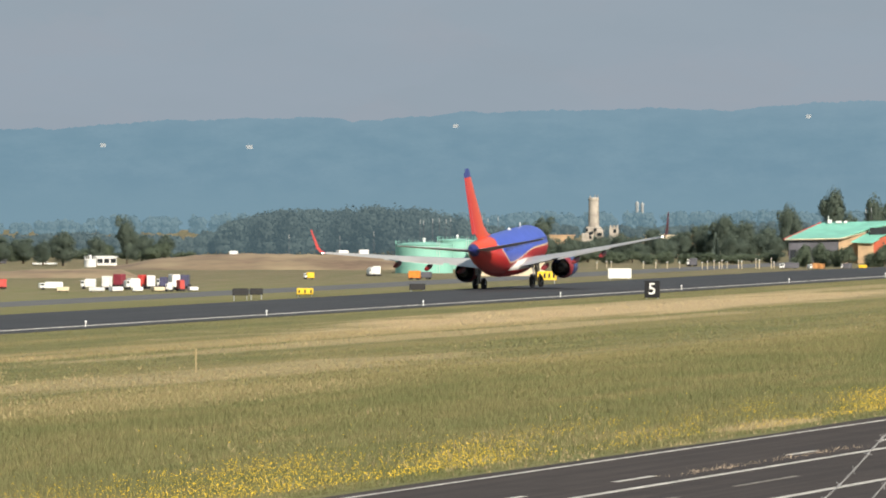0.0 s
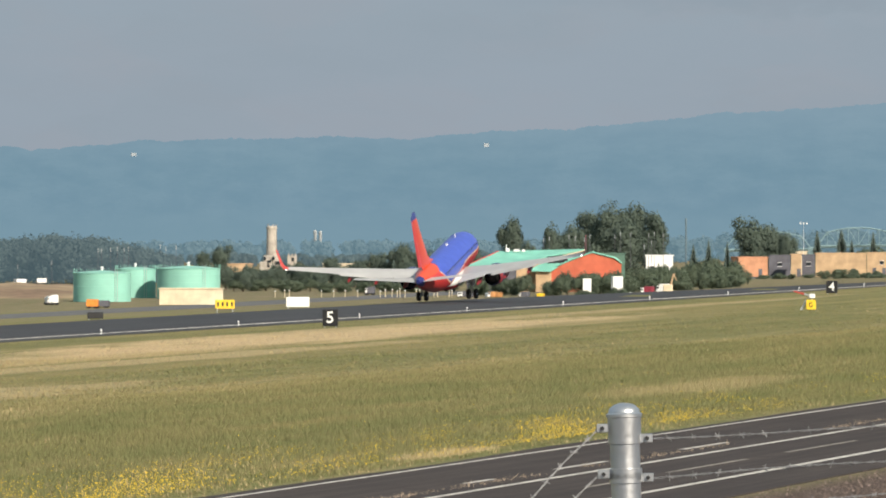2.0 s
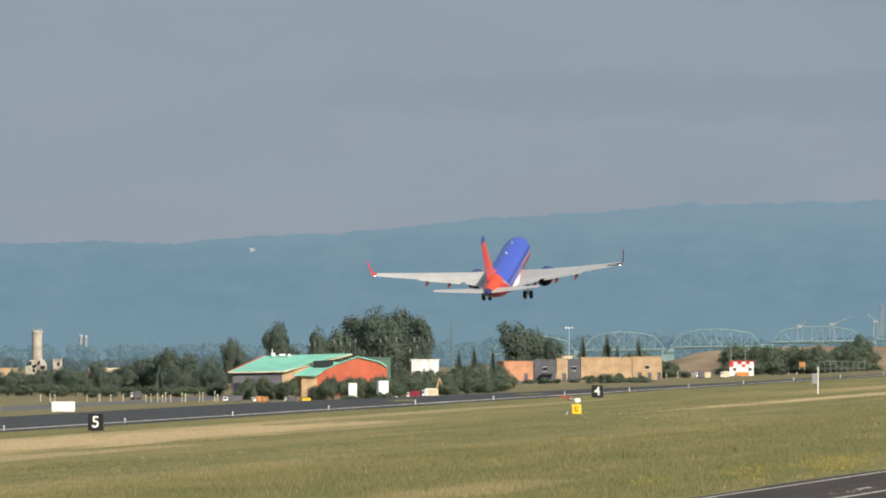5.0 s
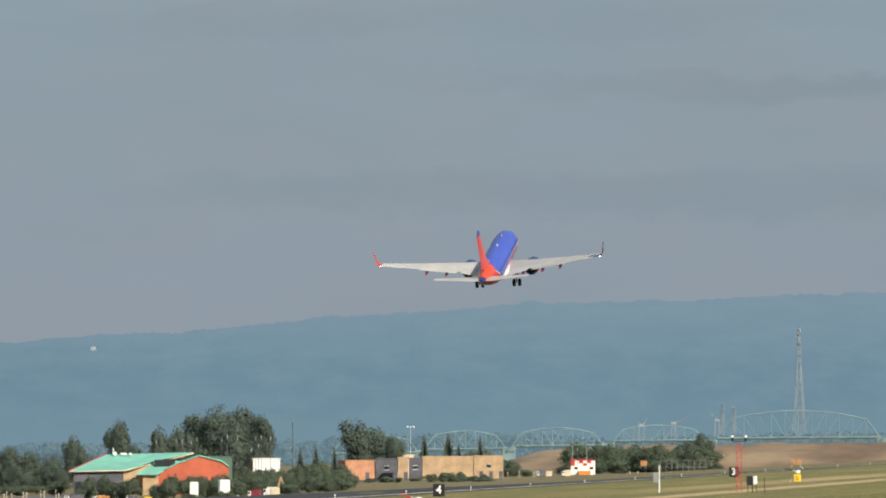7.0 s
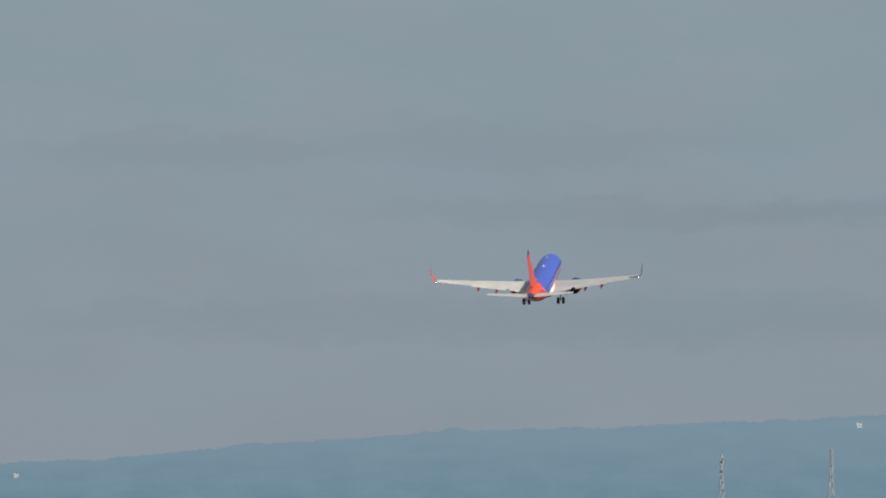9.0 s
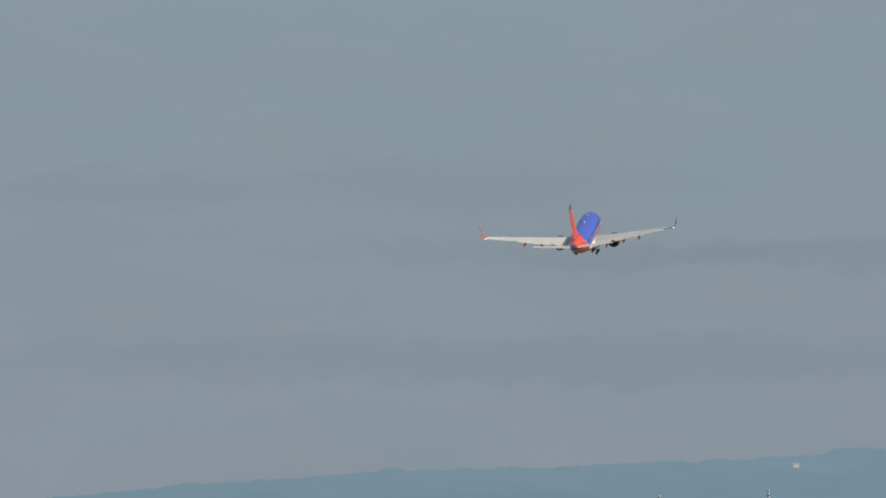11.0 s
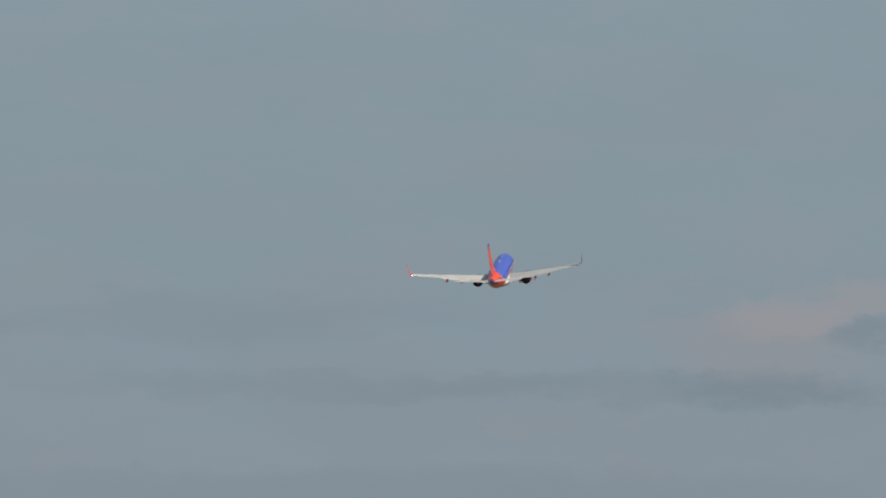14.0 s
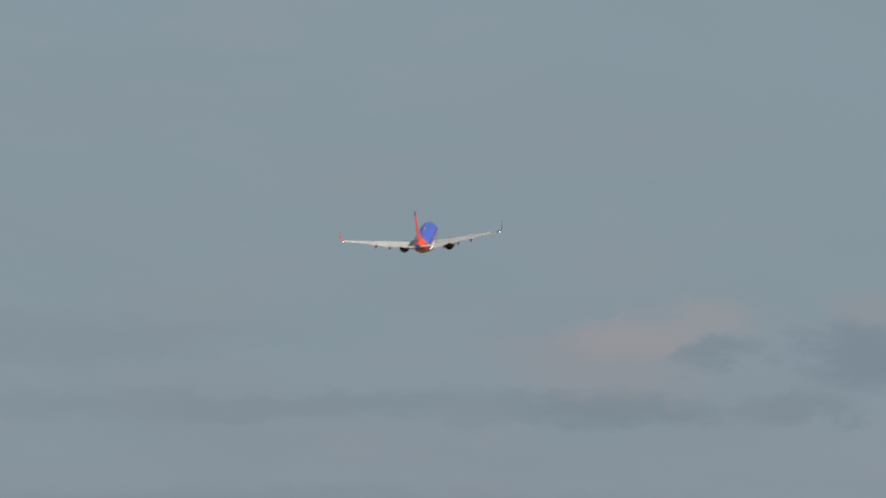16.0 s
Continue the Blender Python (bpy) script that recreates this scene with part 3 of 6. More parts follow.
def make_airliner():
    plane = thing("airliner", Matrix.Identity(4), "blue twin-jet airliner with red belly and orange-red tail fin", "airplane")
    plane.scale = (0.965, 0.965, 0.965)
    n = 28
    body = Shape()
    rings = []
    for x, w, h, cz in [(15.7, 0.12, 0.12, -0.55), (15.4, 0.45, 0.45, -0.52), (14.7, 0.95, 0.95, -0.42), (13.6, 1.38, 1.42, -0.22), (12.0, 1.72, 1.82, -0.06),
                        (10.2, 1.86, 1.98, 0), (4, 1.88, 2.0, 0), (-4.5, 1.88, 2.0, 0), (-7, 1.84, 1.88, 0.10), (-9.5, 1.62, 1.58, 0.36), (-12, 1.22, 1.20, 0.66),
                        (-14.2, 0.76, 0.80, 0.95), (-15.6, 0.42, 0.46, 1.10), (-16.3, 0.20, 0.22, 1.16)]:
        rings.append([(x, w * math.cos(2 * math.pi * i / n), cz + h * math.sin(2 * math.pi * i / n)) for i in range(n)])
    body.loft(rings)
    fus = part("fuselage", body, FUSE, plane, "glossy blue fuselage with red belly", True)
    fair = Shape()
    fair.loft([[(x, w * math.cos(2 * math.pi * i / 20), -1.45 + h * math.sin(2 * math.pi * i / 20)) for i in range(20)]
               for x, w, h in [(6.4, 0.6, 0.25), (4.8, 1.85, 0.80), (1, 2.28, 1.02), (-2.5, 2.12, 0.96), (-4.2, 1.15, 0.48), (-5.8, 0.3, 0.12)]])
    part("belly_fairing", fair, FAIRING, plane, "pale wing-root fairing, highlight painted in, red keel", True)
    pane = Shape()
    pane.add([(x * 0.12, 0, q * 0.17) for x, q in ((-1, -0.7), (-0.7, -1), (0.7, -1), (1, -0.7), (1, 0.7), (0.7, 1), (-0.7, 1), (-1, 0.7))] +
             [(x * 0.12, 0.05, q * 0.17) for x, q in ((-1, -0.7), (-0.7, -1), (0.7, -1), (1, -0.7), (1, 0.7), (0.7, 1), (-0.7, 1), (-1, 0.7))],
             [tuple(range(8)), tuple(range(15, 7, -1))] + [(i, i + 8, (i + 1) % 8 + 8, (i + 1) % 8) for i in range(8)])
    pane_mesh = pane.mesh("cabin_window", CABIN)
    for s in (-1, 1):
        for i in range(38):
            part("cabin_window", pane_mesh, None, plane, m=pose(11.0 - i * 0.52, s * 1.845, 0.58, 0, 0, 0 if s < 0 else 180))
    fin = Shape()
    form = [(0, 0), (0.1, 0.5), (0.35, 0.6), (0.7, 0.35), (1, 0.03), (1, -0.03), (0.7, -0.35), (0.35, -0.6), (0.1, -0.5)]
    fin.loft([[(le - c * s, t * q, z) for s, q in form] for le, c, z, t in
              [(-4.8, 7.6, 1.6, 0.14), (-8.3, 5.4, 2.35, 0.28), (-9.8, 4.5, 3.1, 0.25), (-12.8, 3.0, 6.2, 0.18), (-15.0, 1.8, 8.7, 0.15), (-15.3, 1.5, 8.95, 0.08)]])
    part("tail_fin", fin, FIN, plane, "orange-red swept tail fin with a blue tip", True)
    rud = Shape()
    rud.loft([[(le - c * s, t * q, z) for s, q in form] for le, c, z, t in [(-13.9, 1.35, 2.5, 0.18), (-16.1, 0.85, 7.0, 0.13), (-16.9, 0.6, 8.6, 0.08)]])
    part("rudder", rud, FIN, plane, smooth=True)
    wings = []
    for s in (-1, 1):
        st = foil(Shape(), [(-11.8, 4.1, s * 0.5, 0.70, 0.36, -0.37), (-12.6, 3.6, s * 1.4, 0.84, 0.32, -0.33), (-15.6, 1.5, s * 7.1, 1.72, 0.12, -0.14), (-16.0, 1.0, s * 7.2, 1.78, 0.05, -0.09)])
        part("stabilizer", st, WING, plane, "pale grey tailplane", True)
        wg = foil(Shape(), [(5.2, 8.2, s * 1.3, -1.35, 0.90, 0.10), (4.3, 7.1, s * 1.9, -1.25, 0.85, 0.10), (1.9, 4.7, s * 5.4, -0.78, 0.55, 0.04),
                            (-1.5, 3.05, s * 11.2, 0.02, 0.36, 0.04), (-4.85, 1.6, s * 16.9, 0.86, 0.18, 0.0)])
        wing = part("wing", wg, WING, plane, "pale grey swept wing", True)
        wings.append((wing, s))
        for y0, y1, x0, x1, z0, z1, c in [(2.1, 5.1, -2.5, -2.45, -1.28, -0.84, 1.05), (5.8, 11.3, -2.5, -4.2, -0.82, 0.0, 0.8)]:
            fl = foil(Shape(), [(x0, c, s * y0, z0, 0.18, 0.13), (x1, c * 0.8, s * y1, z1, 0.13, 0.09)])
            part("flap", fl, WING, wing, "lowered trailing-edge flap", True)
        for y, x, z in [(4.2, -1.6, -1.35), (7.4, -2.0, -0.85), (10.3, -2.9, -0.38)]:
            tr = Shape()
            tr.loft([[(x + dx, s * y + r * 0.7 * math.cos(a * math.pi / 4), z - 0.10 - r * 0.5 - sag + r * math.sin(a * math.pi / 4)) for a in range(8)]
                     for dx, r, sag in [(1.6, 0.05, 0), (0.8, 0.25, 0.02), (-0.6, 0.30, 0.08), (-1.7, 0.18, 0.2), (-2.2, 0.03, 0.28)]])
            part("flap_fairing", tr, PODRED, wing, "small dark red flap-track pod", True)
        wl = Shape()
        form2 = [(0, 0), (0.2, 0.5), (0.6, 0.35), (1, 0.02), (0.6, -0.35), (0.2, -0.5)]
        blend = [(-4.9, 1.62, 16.85, 0.86, 0.12), (-5.3, 1.5, 17.25, 1.04, 0.12), (-5.8, 1.25, 17.5, 1.5, 0.10), (-6.9, 0.62, 17.88, 3.3, 0.05)]
        wl.loft([[(le - c * q, s * y + t * h * s, z) for q, h in form2] for le, c, y, z, t in blend])
        part("winglet", wl, WINGLET, wing, "orange-red blended winglet", True)
        skin = Shape().loft([[(le - c * q, s * (y + t * h + 0.012), z + 0.004) for q, h in ((0.02, 0.06), (0.2, 0.52), (0.6, 0.37), (0.99, 0.04), (0.5, 0.1))] for le, c, y, z, t in blend])
        part("winglet_skin", skin, NAVYRED, wing, "dark outer face of the winglet", True)
        lamp = Shape().lathe([(0.02, -0.08), (0.07, -0.04), (0.085, 0.0), (0.06, 0.06), (0.015, 0.08)], 10, pose(-6.55, s * 17.0, 0.92))
        part("position_light", lamp, LAMPW, wing, "bright white wing-tip light", True)
        eng = Shape()
        prof = [(0.80, 2.15), (0.96, 2.1), (1.09, 1.7), (1.14, 0.8), (1.10, -0.4), (1.00, -1.3), (0.94, -1.55), (0.90, -1.5), (0.88, -0.8)]
        m = pose(4.0, s * 4.85, -2.02) @ pose(0, 0, 0, 0, 90, 0)
        eng.lathe(prof, 24, m, cap=False)
        engine = part("engine", eng, NACELLE, plane, "dark blue engine nacelle", True)
        part("intake_lip", Shape().lathe([(0.80, 2.10), (0.86, 2.24), (0.94, 2.14), (0.95, 1.98)], 24, m, cap=False), STEEL, engine, "bright metal intake lip", True)
        part("exhaust_core", Shape().lathe([(0.86, 1.2), (0.86, -0.9), (0.62, -1.4), (0.46, -2.05), (0.40, -2.0), (0.16, -2.1), (0.03, -2.75)], 20, m), HOT, engine, "dark exhaust cone", True)
        part("cowl_band", Shape().lathe([(1.106, -0.42), (1.008, -1.30), (0.948, -1.54)], 24, m, cap=False), PODRED, engine, "dark red cowl band", True)
        py2 = Shape().loft([[(4.9, s * 4.85, -1.1), (3.2, s * 4.70, -0.75), (-0.2, s * 4.75, -0.9), (0.6, s * 4.85, -1.6), (-0.2, s * 4.95, -0.9), (3.2, s * 5.0, -0.75)],
                            [(4.7, s * 4.85, -0.95), (3.2, s * 4.76, -0.60), (-0.1, s * 4.8, -0.75), (0.5, s * 4.85, -1.3), (-0.1, s * 4.9, -0.75), (3.2, s * 4.94, -0.6)]])
        part("pylon", py2, NACELLE, engine, smooth=True)
    gears = []
    for s in (-1, 1):
        leg = new("main_gear")
        leg.parent = plane
        leg.matrix_basis = pose(0, s * 2.86, -1.15)
        tagged(leg, "main undercarriage leg with two black wheels")
        part("strut", Shape().rod((0, 0, 0.1), (0, 0, -2.02), 0.13, 0.10, 12), STRUT, leg, smooth=True)
        part("side_brace", Shape().rod((0, 0, -0.85), (0.0, -s * 1.2, 0.0), 0.06, 0.06, 8), STRUT, leg, smooth=True)
        part("torque_link", Shape().box(-0.22, 0, -1.6, 0.28, 0.14, 0.5, 0.03), STRUT, leg)
        part("gear_door", Shape().box(0, s * 0.26, -0.55, 1.0, 0.05, 1.0, 0.02), WING, leg, "pale leg door")
        for w in (-1, 1):
            mw = pose(0, w * 0.43, -1.99) @ pose(0, 0, 0, 90, 0, 0)
            part("tyre", Shape().lathe([(0.30, -0.16), (0.50, -0.20), (0.565, -0.12), (0.565, 0.12), (0.50, 0.20), (0.30, 0.16)], 24, mw), DARK, leg, "black rubber tyre", True)
            part("hub", Shape().lathe([(0.05, -0.17), (0.27, -0.14), (0.29, 0.14), (0.05, 0.17)], 16, mw), STEEL, leg, "metal wheel hub", True)
        gears.append((leg, s))
    nose = new("nose_gear")
    nose.parent = plane
    nose.matrix_basis = pose(12.3, 0, -1.6)
    tagged(nose, "nose undercarriage leg with two wheels")
    part("strut", Shape().rod((0, 0, 0.1), (0, 0, -1.75), 0.09, 0.07, 10), STRUT, nose, smooth=True)
    for w in (-1, 1):
        mw = pose(0, w * 0.2, -1.76) @ pose(0, 0, 0, 90, 0, 0)
        part("tyre", Shape().lathe([(0.18, -0.09), (0.31, -0.11), (0.34, 0.0), (0.31, 0.11), (0.18, 0.09)], 20, mw), DARK, nose, "black rubber tyre", True)
    part("beacon", Shape().lathe([(0.16, 0), (0.15, 0.10), (0.06, 0.2)], 10, pose(2.0, 0, 1.98)), WHITE, plane, "small white dorsal light", True)
    part("antenna", Shape().loft([[(7.5, 0.03, 1.95), (7.1, 0, 1.95), (7.5, -0.03, 1.95)], [(7.25, 0.02, 2.4), (7.05, 0, 2.4), (7.25, -0.02, 2.4)]]), WHITE, plane, "white blade antenna")
    return plane, wings, gears, nose


plane, wings, gears, nose_gear = make_airliner()


# ---- trees ----
def leaf_cloud(rnd, lobes, count, size, flat=0.75):
    """Small leaf sprays over and inside a set of ellipsoid lobes (x, y, z, rx, ry, rz)."""
    vol = [l[3] * l[4] * l[5] for l in lobes]
    v, f = [], []
    for lobe in rnd.choices(lobes, vol, k=count):
        a, c = rnd.uniform(0, 2 * math.pi), rnd.uniform(-1, 1)
        r = rnd.uniform(0.45, 1.0) * (1 + 0.10 * math.sin(3 * a + lobe[0] * 5) + 0.09 * math.sin(5 * c + lobe[2] * 3))
        s = math.sqrt(1 - c * c)
        p = Vector((lobe[0] + lobe[3] * r * s * math.cos(a), lobe[1] + lobe[4] * r * s * math.sin(a), lobe[2] + lobe[5] * r * c))
        out = Vector((s * math.cos(a) + rnd.gauss(0, 0.2), s * math.sin(a) + rnd.gauss(0, 0.2), c * flat + rnd.gauss(0, 0.2)))
        d1 = out.cross(Vector((rnd.gauss(0, 1), rnd.gauss(0, 1), rnd.gauss(0, 1)))).normalized()
        d2 = out.cross(d1).normalized()
        q = size * rnd.uniform(0.6, 1.4)
        o = len(v)
        v += [p + d1 * q, p + d2 * q * 0.7, p - d1 * q, p - d2 * q * 0.7]
        f.append((o, o + 1, o + 2, o + 3))
    return v, f


def trunk_shape(rnd, h, r, lobes):
    s = Shape()
    s.lathe([(r * 1.5, 0), (r * 1.05, h * 0.06), (r * 0.85, h * 0.35), (r * 0.5, h * 0.7), (r * 0.15, h * 0.92)], 8)
    for l in lobes[:6]:
        s.rod((0, 0, h * rnd.uniform(0.25, 0.5)), (l[0] * 0.8, l[1] * 0.8, l[2]), r * 0.4, r * 0.12, 5)
    return s


def broad_variant(seed):
    """A unit broadleaf crown: about one wide and one tall."""
    rnd = random.Random(seed)
    lobes = [(0, 0, 0.56, 0.34, 0.34, 0.38), (0.05, 0.03, 0.30, 0.30, 0.30, 0.22)]
    for i in range(9):
        a = i * 2.4 + rnd.uniform(-0.4, 0.4)
        d = rnd.uniform(0.14, 0.30)
        lobes.append((d * math.cos(a), d * math.sin(a), rnd.uniform(0.18, 0.86), rnd.uniform(0.12, 0.22), rnd.uniform(0.12, 0.22), rnd.uniform(0.09, 0.17)))
    v, f = leaf_cloud(rnd, lobes, 7500, 0.020)
    return soup("crown", v, f, LEAF), trunk_shape(rnd, 0.8, 0.028, lobes[1:]).mesh("trunk", BARK)


def bush_variant(seed):
    rnd = random.Random(seed)
    lobes = []
    for i in range(10):
        a = rnd.uniform(0, 6.28)
        d = rnd.uniform(0.0, 0.34)
        lobes.append((d * math.cos(a), d * math.sin(a), rnd.uniform(0.14, 0.62), rnd.uniform(0.16, 0.28), rnd.uniform(0.16, 0.28), rnd.uniform(0.18, 0.34)))
    v, f = leaf_cloud(rnd, lobes, 4000, 0.025)
    return soup("crown", v, f, LEAF2), trunk_shape(rnd, 0.5, 0.02, lobes).mesh("trunk", BARK)


def fir_variant(seed):
    rnd = random.Random(seed)
    v, f = [], []
    for i in range(40):
        z = 0.08 + 0.90 * i / 39
        r = 0.62 * (1 - z) * rnd.uniform(0.72, 1.1) + 0.03
        for j in range(34):
            a = rnd.uniform(0, 6.28)
            d = Vector((math.cos(a), math.sin(a), -0.35))
            side = Vector((-math.sin(a), math.cos(a), 0)) * 0.045
            o = len(v)
            b = Vector((0, 0, z))
            v += [b + side, b + d * r * rnd.uniform(0.6, 1.1) + Vector((0, 0, 0.02)), b - side, b + Vector((0, 0, -0.03)) + d * r * 0.5]
            f.append((o, o + 1, o + 2, o + 3))
    return soup("crown", v, f, NEEDLE), trunk_shape(rnd, 0.95, 0.022, []).mesh("trunk", BARK)


VARIANTS = {"broad": [broad_variant(s) for s in range(5)], "bush": [bush_variant(s) for s in range(20, 24)], "fir": [fir_variant(s) for s in range(40, 43)]}
TREE_WORDS = {"broad": ("tree", "dark green broadleaf tree on the far side of the airfield", "far trees"),
              "bush": ("bush", "olive green leafy bush near the airfield buildings", "bushes"),
              "fir": ("fir_tree", "small dark conifer behind the low buildings", "conifers")}
TREES = random.Random(8)


def tree(kind, u, top, wide, dist, base=LOW):
    """A tree at a bearing, by the bearing units of its top and width."""
    h = EYE[2] + (V0 - top) * dist / PX - base
    w = wide * dist / PX * (1.3 if kind == "bush" else 1.12)
    h *= {"broad": 1.09, "bush": 1.08, "fir": 1.0}[kind]      # crowns end a little below their unit height
    name, label, group = TREE_WORDS[kind]
    crown, trunk = TREES.choice(VARIANTS[kind])
    t = thing(name, pose(*at(u, dist, base), 0, 0, TREES.uniform(0, 360)), label, "tree" if kind != "bush" else "bush", group)
    t.scale = (w, w, h)
    part("crown", crown, None, t)
    part("trunk", trunk, None, t)


for u, top, wide, d in [(584, 492, 52, 2350), (664, 464, 58, 2400), (735, 475, 50, 2400), (690, 505, 40, 2300), (800, 455, 84, 2500), (838, 440, 92, 2480),
                        (880, 441, 84, 2520), (915, 456, 74, 2480), (864, 470, 100, 2420), (770, 475, 60, 2450), (1088, 468, 78, 2600), (1120, 478, 72, 2620),
                        (1150, 490, 44, 2600), (148, 515, 46, 2500), (118, 524, 34, 2520), (470, 511, 60, 2250), (505, 520, 58, 2230), (545, 530, 52, 2240),
                        (430, 528, 46, 2260), (400, 540, 44, 2260), (345, 536, 50, 2300), (312, 548, 44, 2280), (265, 548, 52, 2280), (215, 556, 46, 2270),
                        (185, 560, 50, 2260), (372, 555, 44, 2240), (560, 548, 50, 2200), (600, 520, 40, 2320), (-587, 515, 46, 2150), (-700, 540, 64, 2100),
                        (-640, 548, 44, 2150), (-560, 545, 50, 2200), (-812, 548, 60, 2150), (-770, 552, 52, 2150), (-845, 538, 64, 2180), (-735, 556, 40, 2120),
                        (-520, 548, 44, 2250), (-900, 540, 70, 2150),
                        (1695, 490, 52, 2850), (1668, 500, 44, 2850)]:
    tree("broad", u, top, wide, d)
for u, top, wide, d in [(614, 556, 40, 2080), (645, 552, 42, 2070), (690, 562, 40, 2060), (600, 566, 34, 2075), (668, 566, 36, 2065), (745, 566, 40, 2050), (762, 556, 40, 2055), (812, 552, 44, 2050), (846, 550, 40, 2060), (1215, 556, 24, 2480), (1270, 552, 26, 2490), (1305, 556, 24, 2500), (905, 546, 60, 2150), (950, 548, 62, 2180), (985, 540, 56, 2250), (1020, 532, 60, 2350),
                        (1050, 534, 50, 2400), (870, 562, 50, 2100), (830, 556, 46, 2050), (1005, 552, 54, 2250), (1060, 552, 50, 2300), (925, 566, 50, 2100), (970, 570, 44, 2120),
                        (735, 572, 40, 2050), (785, 560, 44, 2040), (1240, 552, 34, 2480), (1362, 531, 44, 2680), (1350, 545, 34, 2660), (1385, 548, 30, 2660),
                        (1480, 512, 52, 2850), (1515, 505, 60, 2850), (1550, 500, 62, 2840), (1585, 498, 60, 2840), (1620, 505, 60, 2830), (1650, 512, 60, 2820),
                        (1500, 530, 60, 2760), (1545, 528, 60, 2750), (1600, 530, 60, 2750), (1645, 528, 56, 2750), (1690, 520, 56, 2760), (1460, 535, 44, 2760), (1290, 510, 70, 2700),
                        (1180, 520, 60, 2660), (1130, 518, 70, 2650), (1080, 520, 70, 2600), (1225, 522, 60, 2680), (1340, 522, 50, 2700), (1710, 535, 40, 2740)]:
    tree("bush", u, top, wide, d)
for u, top, wide, d in [(1204, 488, 30, 2650), (1247, 487, 40, 2650), (1303, 490, 26, 2660), (985, 512, 26, 2420), (1012, 505, 24, 2450), (1045, 508, 20, 2450), (1265, 505, 26, 2650),
                        (240, 545, 20, 2350), (455, 540, 22, 2230)]:
    tree("fir", u, top, wide, d)


for i in range(26):
    u = 862 + i * 7.8 + TREES.uniform(-4, 4)
    tree("bush", u, TREES.uniform(538, 560), TREES.uniform(34, 56), TREES.uniform(2130, 2290))
for i in range(20):
    u = 160 + i * 21 + TREES.uniform(-8, 8)
    tree("broad", u, TREES.uniform(536, 566), TREES.uniform(36, 54), TREES.uniform(2160, 2300))
for i in range(14):
    u = 170 + i * 29 + TREES.uniform(-8, 8)
    tree("bush", u, TREES.uniform(566, 580), TREES.uniform(34, 50), TREES.uniform(2120, 2180))


for u, top, wide, d in [(790, 591, 26, 2008), (806, 593, 24, 2006), (842, 585, 26, 2008), (858, 587, 26, 2006), (906, 549, 40, 2200), (928, 551, 40, 2205), (946, 549, 36, 2200)]:
    tree("bush", u, top, wide, d)


for i in range(18):
    tree("bush", -835 + i * 20 + TREES.uniform(-8, 8), TREES.uniform(556, 576), TREES.uniform(34, 52), TREES.uniform(2190, 2270))


for i in range(16):
    tree("bush", 1470 + i * 15, TREES.uniform(494, 514), TREES.uniform(50, 70), TREES.uniform(2780, 2840))
    tree("bush", TREES.uniform(1060, 1345), TREES.uniform(560, 566), TREES.uniform(18, 30), TREES.uniform(2480, 2540))


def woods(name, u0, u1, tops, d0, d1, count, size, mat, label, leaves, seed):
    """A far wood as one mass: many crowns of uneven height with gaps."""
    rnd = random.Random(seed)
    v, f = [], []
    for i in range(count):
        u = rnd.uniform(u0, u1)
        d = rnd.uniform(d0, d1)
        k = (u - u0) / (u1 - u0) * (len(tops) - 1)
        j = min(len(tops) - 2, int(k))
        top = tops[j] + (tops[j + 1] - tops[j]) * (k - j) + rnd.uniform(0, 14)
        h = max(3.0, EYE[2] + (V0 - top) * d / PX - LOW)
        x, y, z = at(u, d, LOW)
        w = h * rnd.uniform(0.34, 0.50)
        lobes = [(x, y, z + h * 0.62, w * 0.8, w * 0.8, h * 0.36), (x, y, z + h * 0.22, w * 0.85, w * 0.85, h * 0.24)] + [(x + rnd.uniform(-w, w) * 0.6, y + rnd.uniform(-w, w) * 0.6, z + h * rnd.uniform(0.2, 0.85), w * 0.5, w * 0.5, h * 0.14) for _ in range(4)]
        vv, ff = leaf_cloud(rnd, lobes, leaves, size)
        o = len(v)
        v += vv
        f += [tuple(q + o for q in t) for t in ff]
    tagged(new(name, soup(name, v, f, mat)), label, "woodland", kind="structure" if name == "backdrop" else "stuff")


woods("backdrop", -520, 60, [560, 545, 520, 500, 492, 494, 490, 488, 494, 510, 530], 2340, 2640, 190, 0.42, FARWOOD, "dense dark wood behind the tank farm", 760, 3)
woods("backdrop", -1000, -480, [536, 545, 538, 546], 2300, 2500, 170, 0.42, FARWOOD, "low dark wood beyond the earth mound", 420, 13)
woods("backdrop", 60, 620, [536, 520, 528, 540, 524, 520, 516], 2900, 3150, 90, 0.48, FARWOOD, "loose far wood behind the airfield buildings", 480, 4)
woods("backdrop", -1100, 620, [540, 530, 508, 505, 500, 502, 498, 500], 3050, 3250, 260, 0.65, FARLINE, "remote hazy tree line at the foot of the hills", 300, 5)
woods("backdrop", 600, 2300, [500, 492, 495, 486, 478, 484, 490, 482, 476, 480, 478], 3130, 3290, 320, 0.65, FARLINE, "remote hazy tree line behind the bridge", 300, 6)


